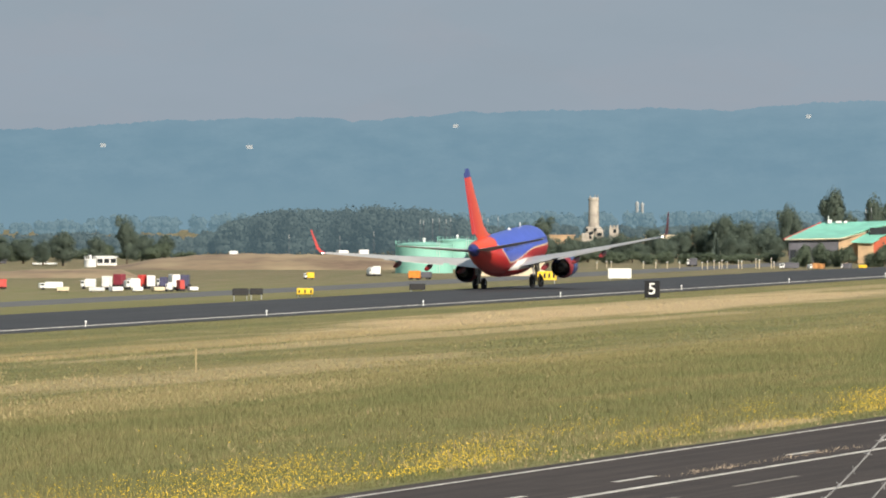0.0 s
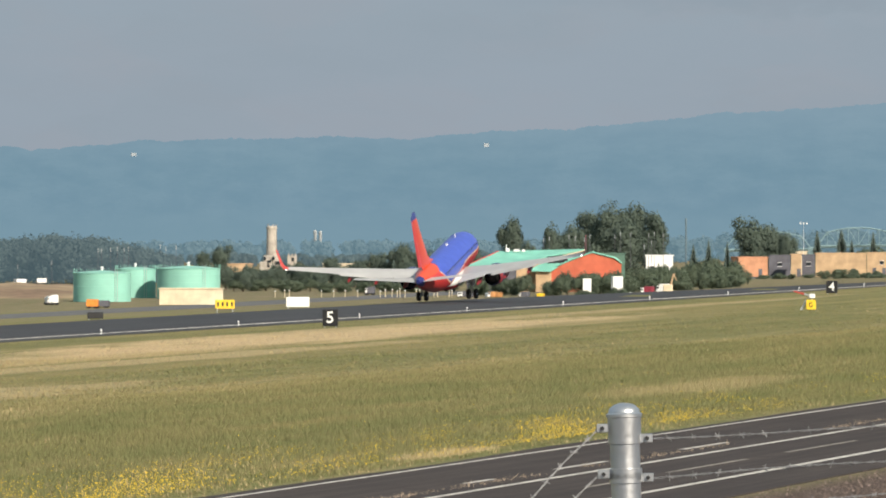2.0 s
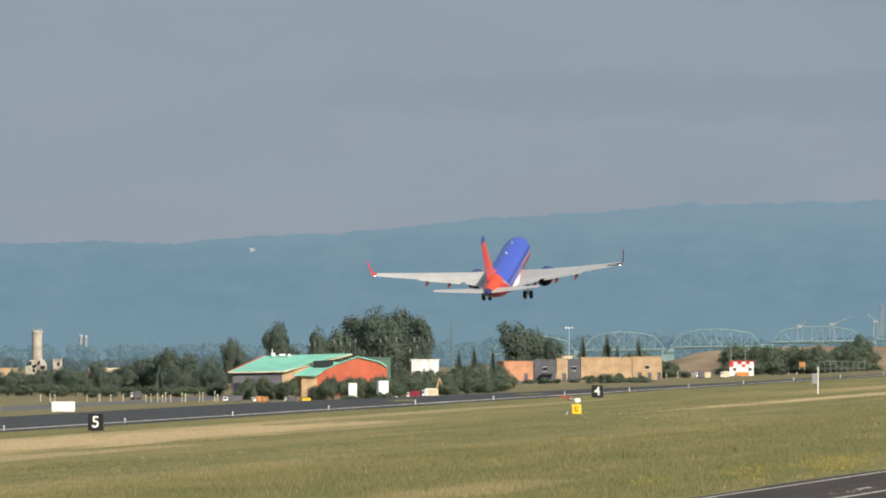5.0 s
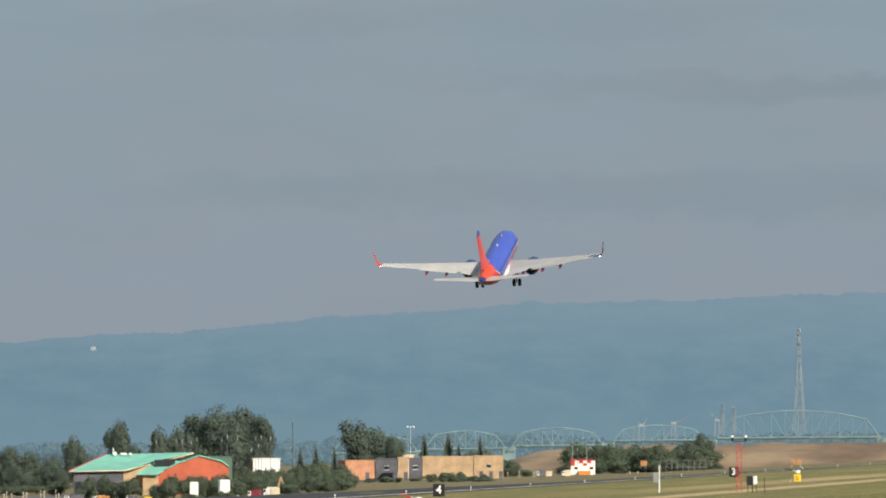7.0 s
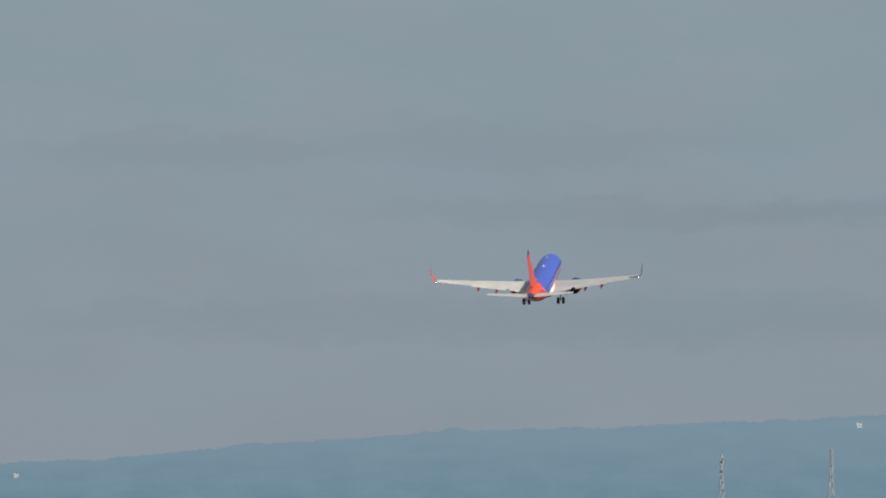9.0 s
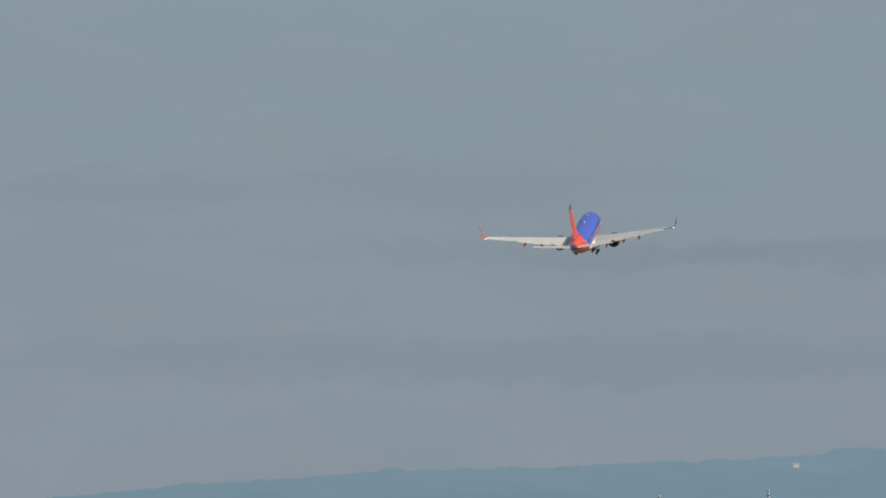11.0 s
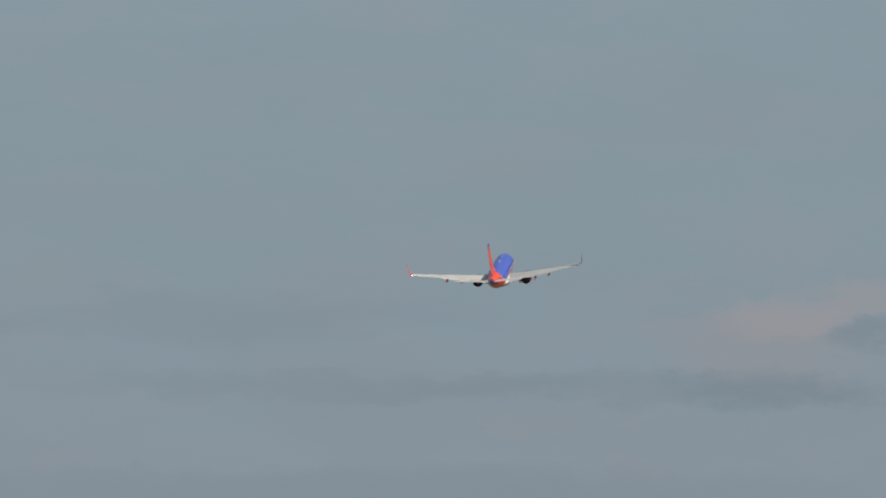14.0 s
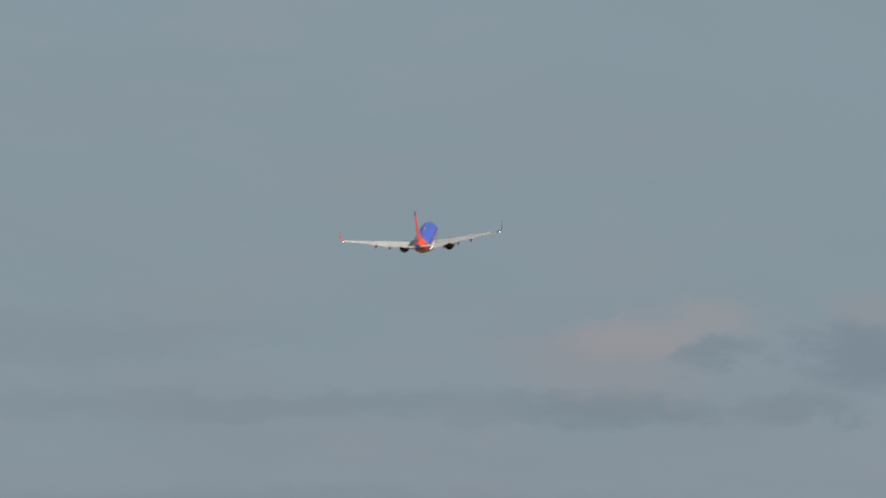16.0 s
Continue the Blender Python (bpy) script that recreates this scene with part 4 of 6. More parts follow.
# ---- earth mounds ----
def mound(u0, u1, d, depth, tops, label, mat=MOUND):
    vs, n, rows = [], 60, 9
    for j in range(rows):
        k = j / (rows - 1)
        for i in range(n + 1):
            u = u0 + (u1 - u0) * i / n
            q = i / n * (len(tops) - 1)
            a = min(len(tops) - 2, int(q))
            top = tops[a] + (tops[a + 1] - tops[a]) * (q - a)
            h = max(0.1, EYE[2] + (V0 - top) * d / PX - LOW) * min(1, 8 * i / n, 8 * (n - i) / n)
            z = LOW - 0.2 + h * math.sin(math.pi * min(1, k * 1.15) if k < 0.87 else math.pi * k) ** 0.8 if 0 < k < 1 else LOW - 0.2
            z += h * 0.12 * noise.noise(Vector((u * 0.04, k * 3, 1))) if 0 < k < 1 else 0
            vs.append(at(u, d + depth * (k - 0.5), z))
    m = n + 1
    fs = [(j * m + i, j * m + i + 1, (j + 1) * m + i + 1, (j + 1) * m + i) for j in range(rows - 1) for i in range(n)]
    me = soup("earth_mound", vs, fs, mat)
    me.shade_smooth()
    tagged(new("earth_mound", me), label, "mound")


mound(-640, 60, 2080, 120, [598, 588, 580, 577, 577, 579, 582, 586, 592], "long dry earth mound with straw-brown grass")
mound(-860, -560, 1900, 60, [612, 606, 604, 606], "low straw-coloured earth mound")
mound(1280, 2500, 2980, 160, [516, 510, 505, 503, 502, 500, 498], "long bare brown earth embankment below the bridge", BANK)


# ---- tanks and buildings ----
def storage_tank(u0, u1, top, dist, label, mat=TANK):
    r = (u1 - u0) / 2 * dist / PX
    h = EYE[2] + (V0 - top) * dist / PX - LOW
    t = thing("storage_tank", pose(*at((u0 + u1) / 2, dist, LOW)), label, "tank", "storage tanks")
    part("shell", Shape().lathe([(r, 0), (r, h * 0.24), (r + 0.03, h * 0.245), (r + 0.03, h * 0.26), (r, h * 0.265), (r, h * 0.5), (r + 0.03, h * 0.505), (r + 0.03, h * 0.52), (r, h * 0.525),
                                 (r, h * 0.75), (r + 0.03, h * 0.755), (r + 0.03, h * 0.77), (r, h * 0.775), (r, h - 0.3), (r + 0.10, h - 0.28), (r + 0.10, h - 0.1)], 56, cap=False), mat, t, smooth=True)
    part("roof", Shape().lathe([(r + 0.12, h - 0.12), (r * 0.5, h + r * 0.045), (0.3, h + r * 0.07)], 56), mat, t, smooth=True)
    post = Shape().rod((0, 0, -0.1), (0, 0, 0.7), 0.04, 0.04, 4).mesh("rail_post", mat)
    for i in range(24):
        a = 2 * math.pi * i / 24
        part("rail_post", post, None, t, m=pose(r * math.cos(a), r * math.sin(a), h))
    b = bearing((u0 + u1) / 2) + math.pi + 0.5
    lad = Shape()
    for s in (-0.25, 0.25):
        lad.rod((r * math.cos(b) * 1.02 - s * math.sin(b), r * math.sin(b) * 1.02 + s * math.cos(b), 0), (r * math.cos(b) * 1.02 - s * math.sin(b), r * math.sin(b) * 1.02 + s * math.cos(b), h + 0.6), 0.05, 0.05, 5)
    part("ladder", lad, STEEL, t)
    part("vent", Shape().lathe([(0.25, h), (0.25, h + r * 0.07 + 0.5), (0.4, h + r * 0.07 + 0.55), (0.1, h + r * 0.07 + 0.8)], 10), WHITE, t, smooth=True)


storage_tank(-112, -10, 562, 1960, "sea-green steel storage tank with a shallow roof")
storage_tank(-38, 34, 555, 2030, "sea-green steel storage tank set behind another")
storage_tank(36, 148, 554, 2020, "wide sea-green steel tank above a cream wall")


storage_tank(-662, -641, 589, 2080, "small white storage tank beside a pale shed", WHITE)


def flat_building(u0, u1, top, dist, wall, label, depth=9.0, windows=0, doors=0, turn=0.0, base=LOW, trim=WHITE, name="low_building"):
    label += "" if len(label.split()) > 3 else " beside the airfield"
    w = (u1 - u0) * dist / PX
    h = EYE[2] + (V0 - top) * dist / PX - base
    t = thing(name, pose(*at((u0 + u1) / 2, dist, base), 0, 0, facing((u0 + u1) / 2) + turn), label, "building", "low buildings")
    part("wall", Shape().box(0, depth / 2, h / 2, w, depth, h, 0.06), wall, t)
    s = Shape()
    s.box(0, 0.1, h + 0.12, w + 0.3, 0.5, 0.24, 0.03).box(0, depth - 0.1, h + 0.12, w + 0.3, 0.5, 0.24, 0.03)
    s.box(-w / 2, depth / 2, h + 0.12, 0.5, depth + 0.3, 0.24, 0.03).box(w / 2, depth / 2, h + 0.12, 0.5, depth + 0.3, 0.24, 0.03)
    part("parapet", s, wall, t)
    for i in range(windows):
        x = -w / 2 + w * (i + 0.5) / windows
        win = part("window", Shape().box(x, -0.01, h * 0.58, 1.1, 0.10, 0.9, 0.02), GLASS, t)
        part("sill", Shape().box(x, -0.03, h * 0.58 - 0.52, 1.3, 0.14, 0.10, 0.02), trim, win)
        part("lintel", Shape().box(x, -0.03, h * 0.58 + 0.52, 1.3, 0.14, 0.10, 0.02), trim, win)
    for i in range(doors):
        x = -w / 2 + w * (i + 0.75) / max(1, doors)
        part("door", Shape().box(x, -0.02, 1.05, 1.0, 0.10, 2.1, 0.02), SHADE, t, "dark door")
    return t


flat_building(40, 153, 592, 1900, CREAM, "low cream-rendered building in front of the tanks", 5, 0, 0)
flat_building(1064, 1117, 536, 2560, SALMON, "salmon block building with flat roof", 9, 0, 1, turn=12)
# the dark blocks of this row are shaded walls given a dark colour
flat_building(1118, 1157, 533, 2585, SHADE, "dark slate-clad building with flat roof", 9, 1, 0)
flat_building(1158, 1176, 531, 2570, TAN, "narrow tan block building", 9, 0, 1)
flat_building(1177, 1200, 532, 2590, SHADE, "dark slate-clad annex", 9, 1, 0)
flat_building(1201, 1291, 529, 2570, TAN, "long tan block building with flat roof", 10, 0, 1)
flat_building(1292, 1344, 528, 2600, TAN, "tan block building with dark doorways", 10, 1, 3)
flat_building(1156, 1186, 526, 2640, CREAM, "pale roof-top plant house", 5, 0, 0)
flat_building(278, 312, 556, 2420, CREAM, "small cream building among trees", 7, 2, 0)
flat_building(372, 388, 565, 2330, CREAM, "narrow cream gate building among trees", 4, 2, 0)
flat_building(-640, -605, 586, 2110, WHITE, "pale low building beside a white tank", 8, 3, 0)
flat_building(-752, -712, 598, 2130, WHITE, "long pale shed at the wood's edge", 7, 1, 0)
flat_building(-846, -800, 592, 2160, SHADE, "small dark shed at the wood's edge", 7, 1, 0)
flat_building(150, 205, 548, 2560, TAN, "long tan shed behind the tanks", 8, 2, 0)
flat_building(330, 395, 548, 2600, CREAM, "cream industrial shed beyond trees", 8, 3, 0)


def gable_house():
    """The hall with sea-green roofs: a long low-pitched hall, a lower wing in front and a red-clad end."""
    d = 2150
    k = d / PX
    t = thing("airfield_hall", pose(*at(720, d, LOW), 0, 0, facing(720)), "low hall with sea-green metal roofs and red end wall", "building")

    def px(u):
        return (u - 720) * k

    def pz(v):
        return EYE[2] + (V0 - v) * k - LOW

    # main hall under a lean roof that rises away from the front
    # front wall: slate, its shade put into the dark colour as well
    part("wall", Shape().box((px(584) + px(672)) / 2, 5.5, pz(556) / 2, px(672) - px(584), 11, pz(556), 0.05), SHADE, t, "dark slate front wall with shade in its colour")
    for i in range(4):
        part("window", Shape().box(px(592) + i * 2.4, -0.04, 1.9, 1.3, 0.12, 2.2, 0.03), GLASS, t, "tall dark window")
    gab = Shape()
    a = [(px(672), 0.2, 0), (px(724), 4.0, 0), (px(724), 4.0, pz(536)), (px(672), 0.2, pz(556))]
    gab.add(a + [(x + 0.1, y + 0.4, z) for x, y, z in a], [(0, 1, 2, 3), (7, 6, 5, 4), (0, 4, 5, 1), (1, 5, 6, 2), (2, 6, 7, 3), (3, 7, 4, 0)])
    part("gable_wall", gab, TAN, t, "tan gable wall")
    roof = Shape()
    a = [(px(576), -0.8, pz(555)), (px(676), -0.8, pz(553)), (px(728), 3.5, pz(535)), (px(796), 12, pz(523)), (px(640), 12, pz(527))]
    roof.add(a + [(x, y, z + 0.25) for x, y, z in a], [(4, 3, 2, 1, 0), (5, 6, 7, 8, 9)] + [(i, (i + 1) % 5, (i + 1) % 5 + 5, i + 5) for i in range(5)])
    r = part("roof", roof, ROOF, t, "sea-green standing-seam roof")
    edge = Shape()
    edge.rod((px(576), -0.85, pz(555) + 0.1), (px(640), 12, pz(527) + 0.15), 0.22, 0.22, 6)
    part("verge", edge, RED, r, "red roof verge")
    fas = Shape()
    fas.rod((px(576), -0.9, pz(555) + 0.05), (px(676), -0.9, pz(553) + 0.05), 0.12, 0.12, 6).rod((px(676), -0.9, pz(553) + 0.05), (px(796), 11.9, pz(523)), 0.14, 0.14, 6)
    part("fascia", fas, CREAM, r, "pale fascia")
    seam = Shape()
    for i in range(1, 12):
        q = i / 12
        seam.rod((px(576) + (px(676) - px(576)) * q, -0.8, pz(555) + 0.27), (px(640) + (px(796) - px(640)) * q, 12, pz(527) + (pz(523) - pz(527)) * q + 0.28), 0.05, 0.05, 4)
    part("seams", seam, ROOF, r)
    clere = Shape()
    a = [(px(727), 2.4, pz(546)), (px(763), 2.9, pz(545)), (px(763), 2.9, pz(532)), (px(727), 2.4, pz(534))]
    clere.add(a + [(x, y + 0.5, z) for x, y, z in a], [(0, 1, 2, 3), (7, 6, 5, 4), (0, 4, 5, 1), (1, 5, 6, 2), (2, 6, 7, 3), (3, 7, 4, 0)])
    part("clerestory", clere, GLASS, t, "dark clerestory band")
    # lower wing
    part("wing_wall", Shape().box((px(706) + px(734)) / 2, 2.0, pz(558) / 2, px(734) - px(706), 4.5, pz(558), 0.05), TAN, t, "tan wall of the lower wing")
    low = Shape()
    a = [(px(694), -1.2, pz(560)), (px(732), -1.2, pz(561)), (px(774), 6, pz(538)), (px(738), 6, pz(537))]
    low.add(a + [(x, y, z + 0.25) for x, y, z in a], [(3, 2, 1, 0), (4, 5, 6, 7)] + [(i, (i + 1) % 4, (i + 1) % 4 + 4, i + 4) for i in range(4)])
    part("wing_roof", low, ROOF, t, "sea-green lower roof")
    # red end
    red = Shape()
    a = [(px(734), 1.0, 0), (px(858), 1.0, 0), (px(858), 1.0, pz(546)), (px(846), 1.0, pz(537)), (px(806), 1.0, pz(527)), (px(770), 1.0, pz(540)), (px(734), 1.0, pz(556))]
    red.add(a + [(x, y + 12, z) for x, y, z in a], [tuple(range(7)), tuple(range(13, 6, -1))] + [(i, i + 7, (i + 1) % 7 + 7, (i + 1) % 7) for i in range(7)])
    part("red_wall", red, BRICK, t, "red-clad gable end")
    rr = Shape()
    for p, q in zip(a[2:], a[3:]):
        rr.rod((p[0], 0.8, p[2] + 0.1), (q[0], 0.8, q[2] + 0.1), 0.18, 0.18, 6)
    part("red_verge", rr, ROOF, t, "sea-green verge")
    for i in range(3):
        part("window", Shape().box(px(770) + i * 3.2, 0.95, 2.4, 1.4, 0.14, 1.6, 0.03), GLASS, t)
    plant = Shape().box(px(656), 11, pz(524) + 0.1, 0.9, 1.2, 0.8, 0.08).box(px(672), 11, pz(524), 1.3, 1.2, 0.5, 0.06).box(px(684), 11, pz(524), 0.7, 1.0, 0.5, 0.06).rod((px(654), 11, pz(525)), (px(654), 11, pz(513)), 0.12, 0.1, 8)
    part("roof_plant", plant, WHITE, t, "white roof-top ventilation units")


gable_house()
flat_building(901, 949, 533, 2330, WHITE, "white flat-roofed building behind bushes", 7, 2, 0)
flat_building(806, 864, 530, 2190, DKGREEN, "dark green shed behind the red hall", 8, 0, 0)


def silo_tower():
    d = 2600
    k = d / PX
    x0 = 239
    t = thing("silo_tower", pose(*at(x0, d, LOW), 0, 0, facing(x0)), "weathered concrete silo tower with rubble-like lower works", "tower")
    zt, zm = EYE[2] + (V0 - 480) * k - LOW, EYE[2] + (V0 - 532) * k - LOW
    part("shaft", Shape().lathe([(1.45, zm - 2), (1.40, zm), (1.30, zt - 0.8), (1.42, zt - 0.75), (1.42, zt - 0.25), (1.2, zt)], 20), CONCRETE, t, smooth=True)
    s = Shape()
    rnd = random.Random(3)
    for i in range(5):
        a = i * 1.256
        s.rod((1.1 * math.cos(a), 1.1 * math.sin(a), zt - 0.1), (1.1 * math.cos(a), 1.1 * math.sin(a), zt + 0.6), 0.14, 0.1, 5)
    part("crown_posts", s, CONCRETE, t)
    part("lower_works", Shape().box(0, 0, zm / 2, 4.2, 3.6, zm, 0.25).box(-1.6, -0.6, zm * 0.35, 3.2, 3.4, zm * 0.7, 0.25).box(1.3, -0.5, zm * 0.44, 2.4, 3.2, zm * 0.88, 0.25), CONCRETE, t)
    for i in range(9):
        part("opening", Shape().box(rnd.uniform(-1.8, 1.8), -2.2, zm * rnd.uniform(0.35, 0.95), 0.6, 0.5, 0.8, 0.05), GLASS, t, "dark opening")
    t2 = thing("block_tower", pose(*at(275, d, LOW), 0, 0, facing(275)), "small square concrete tower with notched top", "tower")
    h = EYE[2] + (V0 - 533) * k - LOW
    part("shaft", Shape().box(0, 0, h / 2, 2.4, 2.4, h, 0.08), CONCRETE, t2)
    for i in (-0.9, 0, 0.9):
        part("merlon", Shape().box(i, -0.9, h + 0.25, 0.45, 0.45, 0.6, 0.04), CONCRETE, t2)
    part("opening", Shape().box(0.2, -1.2, h * 0.82, 0.7, 0.2, 1.0, 0.03), GLASS, t2)


silo_tower()


def chimney(u, top, wide, d, label, mat=CREAM, base=LOW):
    h = EYE[2] + (V0 - top) * d / PX - base
    r = wide * d / PX / 2
    t = thing("far_tower", pose(*at(u, d, base)), label, "tower", "far towers")
    part("shaft", Shape().lathe([(r, 0), (r * 0.92, h * 0.9), (r * 1.05, h * 0.92), (r * 1.05, h), (r * 0.5, h + 0.4)], 14), mat, t, smooth=True)


chimney(316, 489, 6, 3100, "pale far tower rising from woods", FARHOUSE)
chimney(325, 491, 6, 3110, "pale far tower rising from woods", FARHOUSE)
chimney(972, 468, 3, 3100, "slim hazy chimney rising from woods", FARSTEEL)


# ---- bridge and masts ----
def truss_bridge():
    d = 3085
    k = d / PX

    def p(u, v, dd=0.0):
        return at(u, d + dd, EYE[2] + (V0 - v) * k)

    t = thing("truss_bridge", Matrix.Identity(4), "pale green steel truss bridge with arched spans", "bridge")
    spans = [(1040, 1195, 522, 490, 8), (1204, 1350, 515, 483, 8), (1359, 1521, 509, 478, 9), (1538, 1700, 500, 473, 9), (1722, 2010, 495, 447, 12), (2020, 2300, 492, 452, 12)]
    for u0, u1, deck, top, n in spans:
        span = new("span")
        span.parent = t
        for side in (0.0, 7.0):
            s, ch = Shape(), Shape()
            lowp = [(u0 + (u1 - u0) * i / n, deck - 2.0 * i / n) for i in range(n + 1)]
            topp = []
            for i in range(n + 1):
                q = i / n
                e = min(1.0, q * n, (1 - q) * n)
                arch = (1 - (2 * q - 1) ** 2)
                topp.append((u0 + (u1 - u0) * q, deck - (deck - top) * (0.55 * e + 0.45 * arch)))
            for i in range(n):
                ch.rod(p(*lowp[i], side), p(*lowp[i + 1], side), 0.17, 0.17, 4)
                ch.rod(p(*topp[i], side), p(*topp[i + 1], side), 0.19, 0.19, 4)
            for i in range(1, n):
                s.rod(p(*lowp[i], side), p(*topp[i], side), 0.10, 0.10, 4)
                j = i + 1 if i < n / 2 else i - 1
                if 0 < j < n:
                    s.rod(p(*topp[i], side), p(*lowp[j], side), 0.08, 0.08, 4)
            part("chord_frame", ch, BRIDGE, span)
            part("web_frame", s, BRIDGE, span)
        dk = Shape()
        dk.rod(p(u0, deck + 1.5, 3.5), p(u1, deck - 0.5, 3.5), 0.42, 0.42, 4)
        part("deck", dk, BRIDGE, span)
    for u, deck in ((1199, 517), (1354, 511), (1529, 504), (1711, 498), (2015, 494)):
        x, y, z = p(u, deck, 3.5)
        part("pier", Shape().box(x, y, (z + LOW) / 2 - 0.5, 1.3, 4.0, z - LOW + 1, 0.2), BRIDGE, t, "slim pier")


def lattice_mast(u, top, wide, d, label):
    h = EYE[2] + (V0 - top) * d / PX - LOW
    w = wide * d / PX / 2
    t = thing("lattice_mast", pose(*at(u, d, LOW), 0, 0, 20), label, "mast", "lattice masts")
    n = 14

    def half(q):
        return w * (1 - q) ** 1.6 + 0.28

    legs = Shape()
    lat = Shape()
    for c in range(4):
        sx, sy = ((1, 1), (-1, 1), (-1, -1), (1, -1))[c]
        ex, ey = ((-1, 1), (-1, -1), (1, -1), (1, 1))[c]
        for i in range(n):
            a, b = half(i / n), half((i + 1) / n)
            za, zb = h * i / n, h * (i + 1) / n
            legs.rod((sx * a, sy * a, za), (sx * b, sy * b, zb), 0.11, 0.11, 4)
            lat.rod((sx * a, sy * a, za), (ex * b, ey * b, zb), 0.06, 0.06, 3)
            lat.rod((ex * a, ey * a, za), (sx * b, sy * b, zb), 0.06, 0.06, 3)
    part("legs", legs, MAST, t)
    part("bracing", lat, MAST, t)
    for q in (0.80, 0.88, 0.95):
        z = h * q
        part("cross_arm", Shape().rod((-w * 0.55 - 0.6, 0, z), (w * 0.55 + 0.6, 0, z), 0.14, 0.14, 4), MAST, t)


truss_bridge()
lattice_mast(1867, 300, 26, 3330, "tall pale steel lattice mast beside the bridge")
lattice_mast(2061, 288, 28, 3340, "tall pale steel lattice mast beyond the bridge")
lattice_mast(1732, 434, 7, 3350, "slim far lattice mast beside the bridge")
lattice_mast(1752, 440, 7, 3350, "slim far lattice mast beside the bridge")


def harbour_crane(u, v, reach, label):
    d = 3320
    k = d / PX
    t = thing("harbour_crane", pose(*at(u, d, LOW), 0, 0, facing(u)), label, "crane", "cranes")
    h = EYE[2] + (V0 - v) * k - LOW
    part("cabin", Shape().box(0, 0, h, 1.7, 1.4, 0.9, 0.1), FARHOUSE, t, "pale cabin")
    part("leg", Shape().rod((-1.1, 0, 0), (-0.6, 0, h), 0.22, 0.18, 5), MAST, t)
    part("leg", Shape().rod((1.1, 0, 0), (0.6, 0, h), 0.22, 0.18, 5), MAST, t)
    part("jib", Shape().rod((0.6, 0, h), (reach * k, 0, h + 14 * k), 0.2, 0.12, 4), MAST, t)


harbour_crane(1588, 472, 12, "small white harbour crane behind the bridge")
harbour_crane(1645, 469, 34, "small white harbour crane with raised jib")
harbour_crane(1722, 464, -16, "small white harbour crane with short jib")

# ---- houses on the ridge ----
for u, v, w in ((619, 334, 13), (-629, 385, 14), (-370, 388, 17), (-5, 352, 14), (2110, 245, 15)):
    d = next((q for q in range(3350, 4600, 5) if V0 - (hill_z(u, q) - EYE[2]) * PX / q <= v + 3), 4560)
    h = thing("hill_house", pose(*at(u, d - 14, hill_z(u, d) - 0.4), 0, 0, facing(u)), "small pale house on the wooded ridge", "house", "hill houses")
    wd = w * d / PX
    part("wall", Shape().box(0, 0, -0.5, wd * 0.66, 3.0, 2.4, 0.1), FARHOUSE, h)
    part("roof", Shape().loft([[(x, -1.52, 0.6), (x, 1.52, 0.6), (x, 1.5, 0.75), (x, 0, 1.2), (x, -1.5, 0.75)] for x in (-wd * 0.34, wd * 0.34)]), FARHOUSE, h)


# ---- signs and small things of the airfield ----
def writing(body, size, mat, name, parent, m):
    """Raised characters in the built-in font, as a mesh."""
    cu = bpy.data.curves.new("text", "FONT")
    cu.body, cu.size, cu.extrude, cu.align_x, cu.align_y, cu.offset = body, size, 0.012, "CENTER", "CENTER", 0.018
    tmp = bpy.data.objects.new("text", cu)
    scene.collection.objects.link(tmp)
    bpy.context.view_layer.update()
    me = bpy.data.meshes.new_from_object(tmp.evaluated_get(bpy.context.evaluated_depsgraph_get()))
    bpy.data.objects.remove(tmp)
    me.materials.clear()
    me.materials.append(mat)
    ob = new(name, me)
    ob.parent = parent
    ob.matrix_basis = m
    return ob


def distance_sign(x, y, digit):
    t = thing("distance_sign", pose(x, y, 0, 0, 0, -90 + 4), "square black runway sign with a white numeral " + digit, "sign", "distance signs")
    part("panel", Shape().box(0, 0, 0.86, 1.34, 0.34, 1.36, 0.04), BLACK, t)
    part("bottom_rail", Shape().box(0, -0.01, 0.155, 1.38, 0.40, 0.06, 0.02), DARK, t)
    part("top_rail", Shape().box(0, -0.01, 1.56, 1.38, 0.40, 0.06, 0.02), DARK, t)
    for s in (-0.5, 0.5):
        part("leg", Shape().rod((s, 0, -0.02), (s, 0, 0.2), 0.05, 0.05, 8), STEEL, t)
    writing(digit, 1.42, WHITE, "numeral", t, pose(0, -0.185, 0.86, 90, 0, 0))


distance_sign(861.6, 168.8, "5")
distance_sign(1169.6, 168.8, "4")
distance_sign(1475.8, 168.8, "3")


def taxi_sign(u, dist, w, h, face, label, bars=0, z=0.0, bar_mat=BLACK, group="taxiway signs"):
    t = thing("taxiway_sign", pose(*at(u, dist, z), 0, 0, facing(u) + 6), label, "sign", group)
    part("panel", Shape().box(0, 0, 0.22 + h / 2, w, 0.28, h, 0.04), face, t)
    n = max(2, int(w))
    for i in range(n):
        part("leg", Shape().rod((-w * 0.4 + 0.8 * w * i / (n - 1), 0, -0.3), (-w * 0.4 + 0.8 * w * i / (n - 1), 0, 0.26), 0.05, 0.05, 6), STEEL, t)
    for i in range(bars):
        part("mark", Shape().box(-w * 0.36 + w * 0.72 * i / max(1, bars - 1), -0.15, 0.22 + h / 2, w * 0.10, 0.02, h * 0.5, 0.005), bar_mat, t, "plain dark mark")


